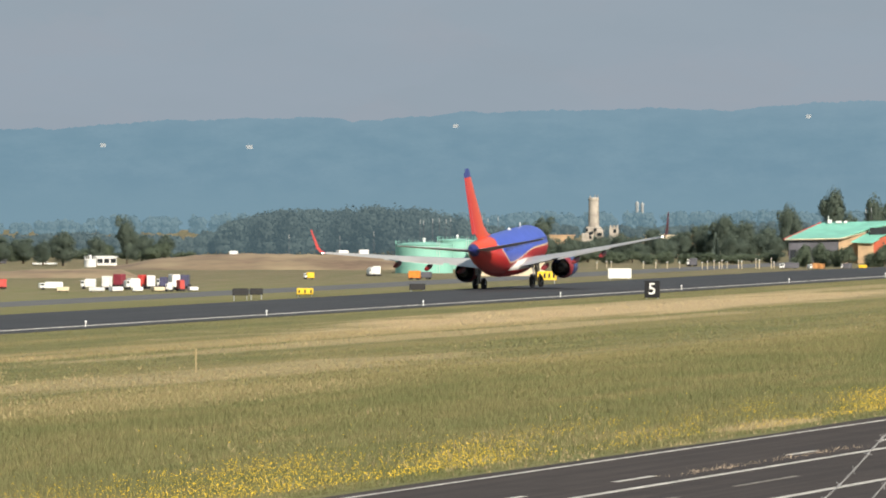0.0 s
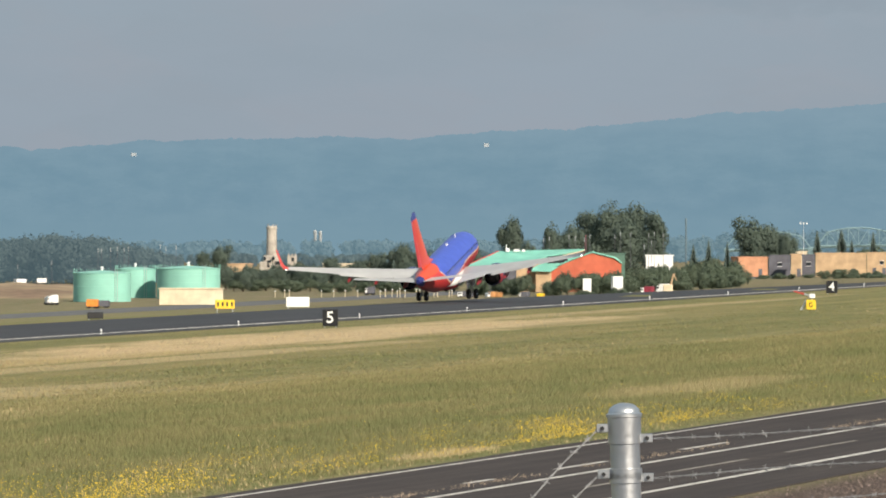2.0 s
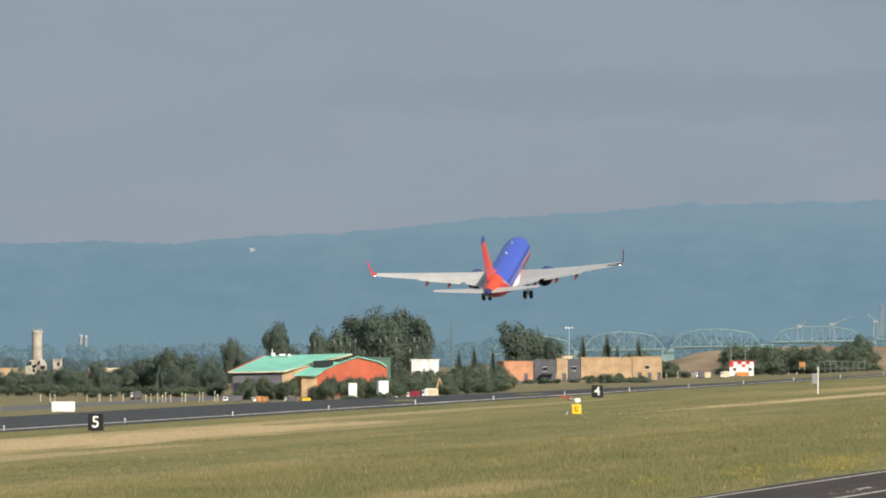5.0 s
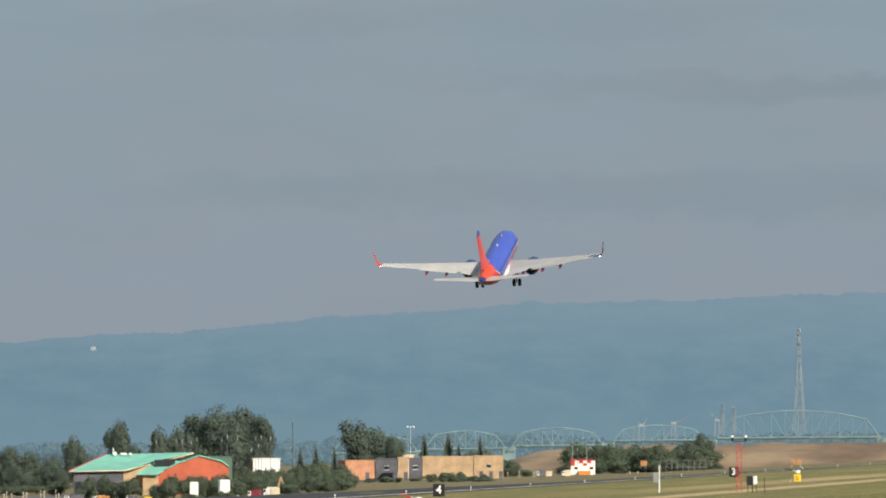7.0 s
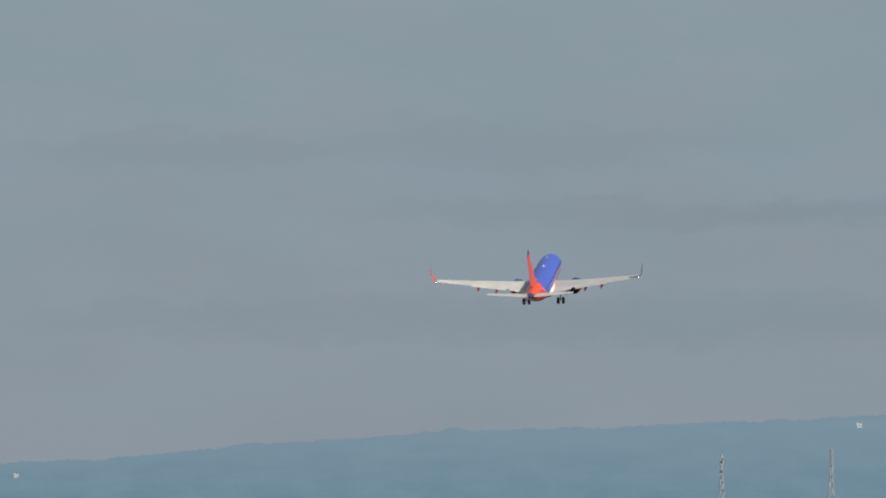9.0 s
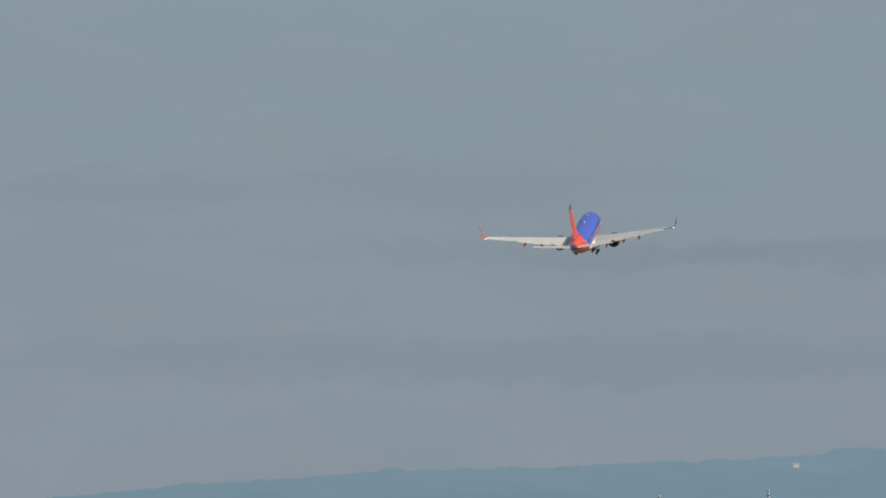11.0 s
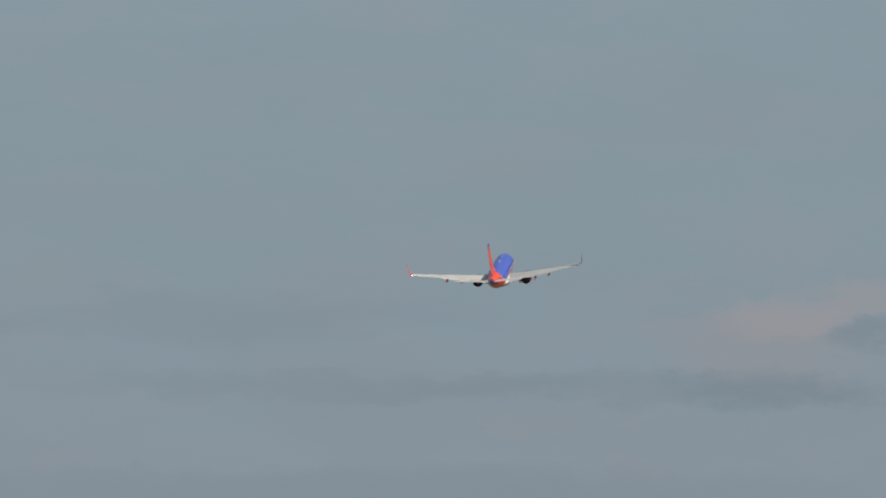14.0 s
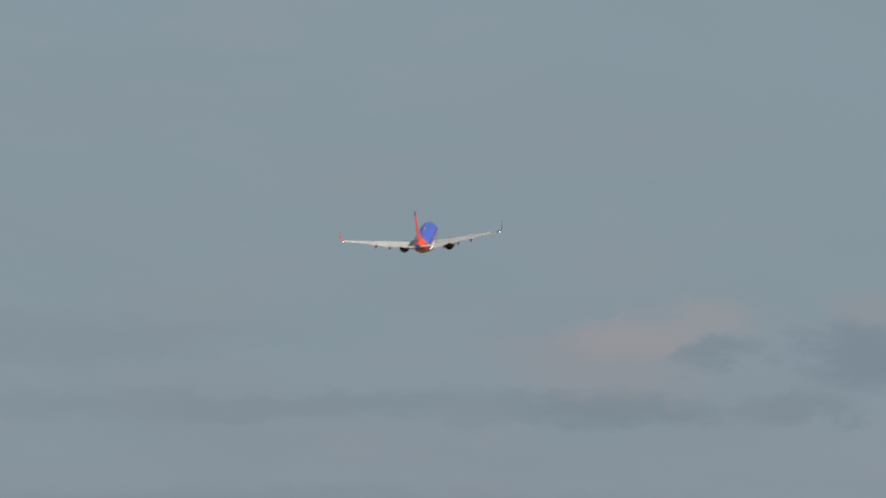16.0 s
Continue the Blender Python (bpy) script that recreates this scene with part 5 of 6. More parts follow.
taxi_sign(285, 1075, 2.51, 1.08, WHITE, "blank white runway-side sign board", 0, -0.58)
taxi_sign(156, 1030, 2.0, 0.92, YELLOW, "yellow taxiway sign with dark marks", 4, -0.25)
taxi_sign(-272, 955, 1.6, 0.62, YELLOW, "low yellow taxiway sign", 3, -0.8)
taxi_sign(-73, 975, 1.55, 0.62, BLACK, "low black sign seen from behind", 0, -0.6)
taxi_sign(-386, 925, 1.5, 0.66, BLACK, "low black sign seen from behind", 0, -0.5)
taxi_sign(-358, 930, 1.2, 0.60, BLACK, "low black sign seen from behind", 0, -0.5)
taxi_sign(1862, 1780, 1.9, 0.95, RUST, "orange-brown sign board across the runway", 3, -0.2, WORN)
taxi_sign(1592, 1900, 1.2, 1.0, RUST, "small orange sign board", 0, -1.2)


def cube_marker(u, dist, label):
    """A yellow cube marker with a tilted red and white arm behind it."""
    t = thing("yellow_marker", pose(*at(u, dist), 0, 0, facing(u)), label, "marker", "yellow markers")
    part("panel", Shape().box(0, 0, 0.55, 0.98, 0.5, 1.0, 0.05), YELLOW, t)
    part("mark", Shape().box(-0.04, -0.26, 0.72, 0.30, 0.02, 0.08, 0.005).box(-0.15, -0.26, 0.52, 0.09, 0.02, 0.4, 0.005).box(0.0, -0.26, 0.34, 0.3, 0.02, 0.08, 0.005).box(0.1, -0.26, 0.44, 0.09, 0.02, 0.24, 0.005), BLACK, t, "plain dark mark")
    part("strut", Shape().rod((-1.0, 0.5, 0.0), (-0.45, 0.4, 1.0), 0.10, 0.10, 8), WHITE, t, "slanting white strut")
    arm = part("arm", Shape().rod((0.1, 0.5, 1.35), (-0.7, 0.6, 1.62), 0.12, 0.09, 8), STEEL, t)
    part("arm_tip", Shape().rod((-0.7, 0.6, 1.62), (-1.75, 0.7, 1.90), 0.11, 0.06, 8), DARK if "dark" in label else RED, arm, "tapered tip")
    part("lamp_head", Shape().box(0.1, 0.4, 1.42, 0.62, 0.5, 0.45, 0.08), WHITE, t, "white lamp housing")
    part("post", Shape().rod((0.1, 0.5, 0), (0.1, 0.5, 1.3), 0.07, 0.07, 8), STEEL, t)


cube_marker(1193, 1015, "small yellow cube marker with tilted red-tipped arm")
cube_marker(1864, 1410, "small yellow cube marker with dark tilted arm")


def field_posts():
    t = thing("instrument_post", pose(*at(1617, 1243), 0, 0, facing(1617)), "slim white post with a grey instrument box", "post")
    part("pole", Shape().rod((0.2, 0, -0.05), (0.2, 0, 3.4), 0.09, 0.07, 10), WHITE, t)
    part("box", Shape().box(-0.25, 0, 1.9, 0.62, 0.4, 1.3, 0.05), STEEL, t, "grey instrument box")
    part("arm", Shape().rod((0.2, 0, 2.45), (-0.9, 0, 2.45), 0.04, 0.04, 6), STEEL, t)
    t = thing("red_light_mast", pose(*at(1761, 1259), 0, 0, facing(1761)), "tall red lattice mast with two small lamps", "mast")
    s = Shape()
    for a in (-0.34, 0.34):
        for b in (-0.2, 0.2):
            s.rod((a, b, -0.05), (a * 0.8, b, 6.2), 0.045, 0.045, 5)
    part("legs", s, RED, t)
    for i in range(14):
        q = 1 if i % 2 else -1
        part("brace", Shape().rod((-0.33 * q, -0.2, 0.2 + i * 0.43), (0.33 * q, -0.2, 0.62 + i * 0.43), 0.03, 0.03, 4), RED, t)
    part("cross_bar", Shape().rod((-0.9, 0, 6.35), (0.9, 0, 6.35), 0.06, 0.06, 6), DARK, t)
    for a in (-0.85, 0.85):
        lamp = part("lamp", Shape().rod((a, 0, 6.35), (a, 0, 6.8), 0.16, 0.18, 8), DARK, t, "small dark lamp")
        part("lens", Shape().rod((a, -0.02, 6.82), (a, -0.02, 7.08), 0.20, 0.14, 8), WHITE, lamp, "white lamp glass")
    t = thing("field_cabinet", pose(*at(1783, 1243), 0, 0, facing(1783)), "black and white equipment box on thin legs", "cabinet")
    part("black_case", Shape().box(-0.22, 0, 1.5, 0.8, 0.6, 1.15, 0.05), BLACK, t)
    part("white_case", Shape().box(0.45, -0.05, 1.55, 0.5, 0.6, 1.05, 0.05), WHITE, t, "white front plate")
    for a in (-0.45, 0.1, 0.6):
        part("leg", Shape().rod((a, 0, -0.05), (a, 0, 1.0), 0.05, 0.05, 6), DARK, t)
    t = thing("thin_stake", pose(*at(1806, 1240)), "thin dark field stake", "stake")
    part("rod", Shape().rod((0, 0, -0.05), (0, 0, 1.9), 0.04, 0.03, 6), DARK, t)
    t = thing("wooden_stake", pose(*at(-465, 561), 0, 2, 0), "pale wooden survey stake in the grass", "stake")
    part("shaft", Shape().box(0, 0, 0.62, 0.10, 0.06, 1.34, 0.01), STRAW, t)
    part("head", Shape().box(0, 0, 1.30, 0.16, 0.08, 0.10, 0.015), STRAW, t)
    lamp = thing("edge_light", pose(698, 178.3, 0), "small white runway edge light on a stem", "light", "runway edge lights")
    part("stem", Shape().rod((0, 0, -0.02), (0, 0, 0.36), 0.04, 0.035, 8), WHITE, lamp)
    part("globe", Shape().lathe([(0.04, 0.34), (0.075, 0.37), (0.08, 0.43), (0.05, 0.50), (0.02, 0.52)], 10), WHITE, lamp, smooth=True)
    for i in range(1, 30):
        copy_thing(lamp, pose(698 + i * 56.6, 178.3, -fall(698 + i * 56.6, 178.3)))
    first = None
    for u, h in ((327, 10), (349, 9), (369, 10), (391, 10), (431, 9), (440, 11), (452, 12), (461, 9), (466, 13), (475, 10), (495, 12), (501, 11), (526, 15), (532, 14), (553, 16),
                 (558, 10), (245, 9), (262, 11), (270, 10), (1352, 8), (1372, 10), (1402, 9), (1640, 9), (1660, 8), (1672, 10), (1720, 9), (1398, 8), (1568, 9), (1582, 10), (1880, 10), (1888, 9), (1927, 14)):
        d = 2040 if u < 1000 else 2640
        t = thing("marker_post", pose(*at(u, d, LOW)), "small white-capped marker post", "post", "marker posts")
        hh = h * d / PX + (0.15 if u < 1800 else 1.6)
        part("shaft", Shape().rod((0, 0, -0.05), (0, 0, hh), 0.085, 0.075, 8), CREAM, t)
        part("cap", Shape().rod((0, 0, hh), (0, 0, hh + 0.25), 0.12, 0.08, 8), WHITE, t)


field_posts()


def light_pole(u, top, d, label, heads=1, mat=CREAM):
    h = EYE[2] + (V0 - top) * d / PX - LOW
    t = thing("light_pole", pose(*at(u, d, LOW), 0, 0, facing(u)), label, "light pole", "light poles")
    part("pole", Shape().rod((0, 0, 0), (0, 0, h), 0.05, 0.035, 8), SHADE if heads == 1 else mat, t)
    if heads == 1:
        part("lamp_head", Shape().box(0, 0, h - 0.55, 0.17, 0.17, 1.0, 0.05), FARHOUSE, t, "pale upright lamp head")
        return
    for i in range(heads):
        part("lamp_head", Shape().box((i - (heads - 1) / 2) * 0.8, 0, h + 0.1, 0.45, 0.4, 0.4, 0.06), mat, t)


for u, top, d in ((765, 496, 2280), (776, 498, 2300), (792, 500, 2300), (802, 494, 2250), (846, 494, 2320), (856, 490, 2320), (874, 492, 2330), (906, 492, 2330), (916, 490, 2330), (932, 492, 2320),
                  (898, 512, 2200), (911, 505, 2210), (730, 498, 2300), (720, 500, 2320),
                  (-68, 519, 2300), (-62, 520, 2300), (-46, 518, 2310), (-34, 516, 2310), (-22, 518, 2310), (-14, 516, 2310), (42, 512, 2380), (52, 516, 2380), (70, 514, 2400),
                  (1475, 512, 2700), (1497, 508, 2690), (-300, 545, 2250), (-210, 548, 2250), (-150, 540, 2260)):
    light_pole(u, top, d, "slim pale airfield light pole")
light_pole(1180, 476, 2600, "tall white floodlight pole with two heads", 3, WHITE)


def vehicle(u, base_v, wide, high, d, body, label, name="box_truck", cab=True, turn=0.0, z=LOW):
    """A parked truck or van, side on: box body, cab with a dark window, wheels."""
    label += "" if len(label.split()) > 3 else " parked on the airfield"
    w, h = wide * d / PX, high * d / PX
    t = thing(name, pose(*at(u, d, z), 0, 0, facing(u) + turn), label, "vehicle", "parked vehicles")
    r = min(0.5, h * 0.2)
    c = w * 0.28 if cab else 0.0
    part("body", Shape().box(c / 2, 0, r + (h - r) / 2, w - c, 2.2, h - r, 0.08), body, t)
    if cab:
        cb = part("cab", Shape().box(-w / 2 + c / 2, 0, r + (h - r) * 0.40, c * 0.96, 2.1, (h - r) * 0.8, 0.12), WHITE, t, "white cab")
        part("window", Shape().box(-w / 2 + c / 2, -1.06, r + (h - r) * 0.58, c * 0.6, 0.04, (h - r) * 0.26, 0.01), GLASS, cb)
    for x in (-w * 0.32, w * 0.32):
        for y in (-0.9, 0.9):
            part("wheel", Shape().lathe([(r * 0.5, -0.14), (r, -0.12), (r, 0.12), (r * 0.5, 0.14)], 14, pose(x, y, r) @ pose(0, 0, 0, 90, 0, 0)), DARK, t)


for u, wide, high, d, body, label, name, cab in [
        (-655, 26, 18, 1700, WHITE, "small white service truck", "service_truck", True), (-622, 14, 24, 1690, WHITE, "white box truck with tall body", "box_truck", False),
        (-600, 16, 24, 1720, MAROON, "maroon cargo container on wheels", "cargo_container", False), (-578, 26, 20, 1690, WHITE, "white baggage truck", "box_truck", True),
        (-560, 9, 25, 1700, RED, "narrow red cargo container", "cargo_container", False), (-545, 15, 24, 1700, WHITE, "white cargo container", "cargo_container", False),
        (-524, 18, 20, 1710, NAVY, "dark grey-blue cargo truck", "box_truck", True), (-503, 15, 27, 1690, WHITE, "tall white box truck", "box_truck", False),
        (-484, 14, 25, 1700, NAVY, "violet-blue cargo container", "cargo_container", False), (-722, 42, 14, 1690, WHITE, "low white flatbed truck", "flatbed_truck", True),
        (-812, 20, 18, 1700, RED, "small red truck", "service_truck", True),
        (-640, 22, 8, 1660, WHITE, "low white baggage cart", "baggage_cart", False), (-606, 20, 9, 1660, WHITE, "low white baggage cart", "baggage_cart", False),
        (-568, 18, 9, 1660, WHITE, "low white baggage cart", "baggage_cart", False), (-532, 20, 8, 1665, CREAM, "low cream baggage cart", "baggage_cart", False),
        (-512, 12, 16, 1665, WHITE, "small white tug with roof", "tug", True), (-492, 9, 20, 1668, RED, "narrow red cargo container", "cargo_container", False),
        (-470, 16, 8, 1668, WHITE, "low white baggage cart", "baggage_cart", False), (-700, 22, 9, 1660, CREAM, "low cream flat trailer", "trailer", False),
        (797, 15, 30, 2022, WHITE, "tall white box truck seen from behind", "box_truck", False), (850, 18, 34, 2022, WHITE, "tall white box truck behind low bushes", "box_truck", False), (872, 8, 6, 2024, WHITE, "small white trailer", "trailer", False),
        (904, 22, 11, 2080, MAROON, "brown dump truck", "dump_truck", True), (932, 22, 15, 2090, WHITE, "small white pick-up", "pickup", True), (1026, 26, 10, 2430, WHITE, "white car parked by bushes", "car", True),
        (1052, 10, 14, 2440, CREAM, "small cream trailer", "trailer", False), (628, 20, 7, 2020, RUST, "low orange loader", "loader", True), (641, 10, 6, 2020, RUST, "small faded orange roller", "roller", False),
        (715, 11, 4, 2020, YELLOW, "yellow equipment box", "equipment_box", False), (686, 16, 6, 2030, SHADE, "low dark trailer by bushes", "trailer", True), (585, 34, 7, 2030, SHADE, "dark low flatbed trailer", "trailer", True),
        (413, 16, 10, 2090, SHADE, "dark car parked by white posts", "car", True),
        (-62, 26, 13, 1850, SHADE, "dark truck beside the tanks", "box_truck", True), (-78, 20, 16, 1840, ORANGE, "orange tanker in front of the tanks", "tanker", False),
        (-145, 12, 18, 1900, WHITE, "small white truck near the tanks", "service_truck", False), (-155, 11, 16, 1900, WHITE, "small white van near the tanks", "van", True), (-265, 18, 12, 1850, YELLOW, "yellow grader", "grader", True),
        (-206, 18, 9, 2250, WHITE, "white boat-like trailer on the mound", "trailer", False), (-168, 17, 10, 2260, WHITE, "white shed trailer on the mound", "trailer", False), (-398, 14, 8, 2200, WHITE, "white shed on the mound", "trailer", False),
        (1700, 26, 8, 2900, WHITE, "long white truck on the embankment", "box_truck", True), (1735, 34, 8, 3060, WHITE, "white truck below the bridge", "box_truck", True), (1410, 14, 9, 2650, SHADE, "dark car beside the apron", "car", True),
        (1425, 10, 7, 2650, CREAM, "cream equipment box", "equipment_box", False), (1455, 16, 9, 2650, CREAM, "cream van beside the apron", "van", True)]:
    z = LOW
    if "on the mound" in label:
        z, d = -6.6, 2080
    vehicle(u, 0, wide, high + (5 if u > 0 else 0), d, body, label, name, cab, (u * 7 % 40) - 20, z)


def tan_excavator():
    t = thing("excavator", pose(*at(940, 2075, LOW), 0, 0, facing(940)), "tan excavator with raised arm", "excavator")
    part("tracks", Shape().box(0, 0, 0.4, 2.8, 2.2, 0.8, 0.2), DARK, t)
    part("cab", Shape().box(0, 0, 1.6, 2.0, 1.9, 1.5, 0.15), CREAM, t)
    part("boom", Shape().rod((0.5, -0.3, 1.8), (1.2, -0.3, 4.6), 0.25, 0.18, 6), TAN, t)
    part("stick", Shape().rod((1.2, -0.3, 4.6), (1.7, -0.3, 3.2), 0.18, 0.12, 6), TAN, t)


tan_excavator()


def checker_hut():
    d = 2720
    k = d / PX
    t = thing("checker_hut", pose(*at(1485, d, LOW), 0, 0, facing(1485)), "small white hut with red roof edge and red panels", "hut")
    h = EYE[2] + (V0 - 535) * k - LOW
    part("wall", Shape().box(0, 2.5, h / 2, 6.6, 5, h, 0.06), WHITE, t)
    n, m = 6, 4
    for i in range(n):
        for j in range(m):
            if j == m - 1 and i % 2 == 0 or j == m - 2 and i in (0, 3):
                part("check_panel", Shape().box(-3.3 + 6.6 * (i + 0.5) / n, -0.02, h * (0.3 + 0.7 * (j + 0.5) / m), 6.6 / n, 0.06, h * 0.7 / m, 0.01), RED, t, "red square panel")
    part("lower_annex", Shape().box(0.4, -1.0, h * 0.16, 3.2, 1.8, h * 0.32, 0.05), ORANGE, t, "orange lower annex")
    for x in (-1.9, 2.3):
        part("window", Shape().box(x, -0.03, h * 0.5, 0.9, 0.08, h * 0.16, 0.02), GLASS, t, "dark window")
    part("roof", Shape().box(0, 2.5, h + 0.12, 7.0, 5.4, 0.24, 0.05), RED, t, "red flat roof")
    for x, q in ((-2.9, 4.2), (1.0, 3.2)):
        part("antenna", Shape().rod((x, 1, h), (x, 1, h + q), 0.12, 0.08, 6), MAST, t)


checker_hut()


def mesh_fence():
    d = 2700
    t = thing("wire_fence", Matrix.Identity(4), "grey wire mesh fence in front of bushes", "fence")
    us = np.linspace(1622, 1702, 9)
    for u in us:
        x, y, z = at(u, d, LOW)
        part("fence_post", Shape().rod((x, y, z), (x, y, z + 4.4), 0.08, 0.08, 6), WIRE, t)
    for q in (0.6, 2.5, 4.35):
        a, b = at(us[0], d, LOW + q), at(us[-1], d, LOW + q)
        part("rail", Shape().rod(a, b, 0.05, 0.05, 5), WIRE, t)


mesh_fence()


# ---- fence in front of the viewpoint ----
def near_fence():
    d = 30.0
    k = d / PX
    x, y, _ = at(862, d)
    top = EYE[2] + (V0 - 793) * k
    base = ground_z(x, y)
    h = top - base
    r = 0.0445
    lean = 1.6
    t = thing("fence_post", pose(x, y, base, 0, 0, facing(862)) @ pose(0, 0, 0, 0, -lean, 0) @ pose(h * math.tan(radians(lean)), 0, 0), "galvanised steel corner post with domed cap", "fence post", "near fence")
    part("tube", Shape().lathe([(r, -0.3), (r, h - 0.05)], 32), STEEL, t, smooth=True)
    cap = [(r + 0.005, h - 0.105), (r + 0.006, h - 0.045), (r + 0.009, h - 0.043), (r + 0.009, h - 0.034), (r + 0.003, h - 0.030)]
    cap += [((r + 0.003) * math.cos(a), h - 0.030 + 0.030 * math.sin(a)) for a in np.linspace(0.15, 1.45, 8)]
    part("cap", Shape().lathe(cap, 32), STEEL, t, "domed aluminium cap", True)
    ends = []
    # (height below the top, side, projection)
    for z, side in ((0.075, -1), (0.108, 1), (0.213, -1), (0.226, 1), (0.322, -1), (0.335, 1), (0.43, -1)):
        zz = h - z
        b = part("brace_band", Shape().lathe([(r + 0.001, -0.016), (r + 0.005, -0.015), (r + 0.005, 0.015), (r + 0.001, 0.016)], 32, pose(0, 0, zz), cap=False), STEEL, t, smooth=True)
        lug = Shape().box(side * (r + 0.018), -0.012, zz, 0.042, 0.006, 0.026, 0.002).box(side * (r + 0.018), 0.004, zz, 0.042, 0.006, 0.026, 0.002)
        part("lug", lug, STEEL, b, "bolted band lug")
        part("bolt", Shape().rod((side * (r + 0.022), -0.024, zz), (side * (r + 0.022), 0.016, zz), 0.0065, 0.0065, 8), DARK, b, "dark bolt")
        ends.append((side, zz))
    m = t.matrix_basis
    rnd = random.Random(9)
    for side, zz in ends:
        a = m @ Vector((side * (r + 0.036), 0, zz))
        drop = (h - 0.075) - zz if side < 0 else (h - 0.108) - zz
        if side < 0:
            far = Vector(at(862 - 560, 29.0, a.z - 0.80 - drop * 0.1))
        else:
            va = V0 - (a.z - EYE[2]) * PX / d
            far = Vector(at(862 + 1500, 50.0, EYE[2] - (va - 84 - drop * 281 - V0) / PX * 50))
        w = thing("barbed_wire", Matrix.Identity(4), "twisted galvanised barbed wire strand", "wire", "barbed wires")
        s, bars = Shape(), Shape()
        n = 60 if side < 0 else 160
        mid = []
        for i in range(n + 1):
            q = i / n
            p = a.lerp(far, q)
            p.z -= (0.014 if side > 0 else 0.02) * math.sin(math.pi * q) + 0.004 * math.sin(q * 23 + zz * 40)
            mid.append(p)
        for ph in (0, math.pi):
            prev = None
            for i, p in enumerate(mid):
                o = p + Vector((0, 0.0022 * math.cos(i * 1.7 + ph), 0.0026 * math.sin(i * 1.7 + ph)))
                if prev:
                    s.rod(prev, o, 0.0013, 0.0013, 5)
                prev = o
        for i in range(2, n, 3):
            p = mid[i]
            for _ in range(2):
                dv = Vector((rnd.uniform(-0.4, 0.4), rnd.uniform(-1, 1), rnd.uniform(-1, 1))).normalized() * 0.013
                bars.rod(p - dv, p + dv, 0.0018, 0.0010, 4)
            bars.rod(p - (mid[i + 1] - p) * 0.2, p + (mid[i + 1] - p) * 0.2, 0.0038, 0.0038, 6)
        part("strand", s, WIRE, w)
        tagged(part("barbs", bars, WIRE, w), kind="stuff")


near_fence()
far_post = thing("fence_post", pose(*at(2362, 50.0, ground_z(*at(2362, 50.0)[:2]))), "galvanised steel line post of the wire fence", "fence post", "near fence")
part("tube", Shape().lathe([(0.03, -0.3), (0.03, 2.15), (0.034, 2.16), (0.02, 2.20)], 20), STEEL, far_post, smooth=True)
slope_post = thing("fence_post", pose(*at(302, 29.0, ground_z(*at(302, 29.0)[:2]))), "short galvanised line post lower on the bank", "fence post", "near fence")
part("tube", Shape().lathe([(0.03, -0.3), (0.03, 1.05), (0.034, 1.06), (0.02, 1.10)], 20), STEEL, slope_post, smooth=True)


# ---- grass, flowers, stones ----
def wave(x, y, sx, sy, seed):
    """Cheap smooth noise over the plan, 0 to 1."""
    r = np.random.RandomState(seed)
    out = np.zeros_like(x)
    for i in range(7):
        a, b, p = r.normal(0, 1) / sx, r.normal(0, 1) / sy, r.uniform(0, 6.28)
        out += np.sin(x * a + y * b + p)
    return 0.5 + out / 7.5


def scatter(n, y0, y1, b0, b1, seed):
    """Places that thin out with distance, over a wedge of the field."""
    r = np.random.RandomState(seed)
    y = 1 / r.uniform(1 / y1, 1 / y0, n)
    b = r.uniform(b0, b1, n)
    return y / np.tan(b), y, r


def blades(name, x, y, r, height, width, mat, label, per=3, spread=0.10, z0=0.0, lean=0.25):
    n = len(x)
    vs = np.zeros((n, per, 3, 3))
    for j in range(per):
        a = r.uniform(0, 6.28, n)
        px, py = x + r.normal(0, spread, n), y + r.normal(0, spread, n)
        hh = height * r.uniform(0.55, 1.25, n)
        ww = width * r.uniform(0.6, 1.3, n)
        lx, ly = r.normal(0, lean, n) * hh, r.normal(0, lean, n) * hh
        # blades stand roughly across the line of sight so that few are edge-on
        cx, cy = np.sin(0.2 + 0.8 * np.sin(a)), -np.cos(0.2 + 0.8 * np.sin(a))
        vs[:, j, 0] = np.stack([px - cx * ww / 2, py - cy * ww / 2, np.full(n, z0)], 1)
        vs[:, j, 1] = np.stack([px + cx * ww / 2, py + cy * ww / 2, np.full(n, z0)], 1)
        vs[:, j, 2] = np.stack([px + lx, py + ly, z0 + hh], 1)
    vs = vs.reshape(-1, 3)
    me = bpy.data.meshes.new(name)
    m = len(vs) // 3
    me.vertices.add(len(vs))
    me.vertices.foreach_set("co", vs.astype(np.float32).ravel())
    me.loops.add(len(vs))
    me.loops.foreach_set("vertex_index", np.arange(len(vs), dtype=np.int32))
    me.polygons.add(m)
    me.polygons.foreach_set("loop_start", np.arange(0, len(vs), 3, dtype=np.int32))
    me.update(calc_edges=True)
    me.materials.append(mat)
    tagged(new(name, me), label, "grass", kind="stuff")


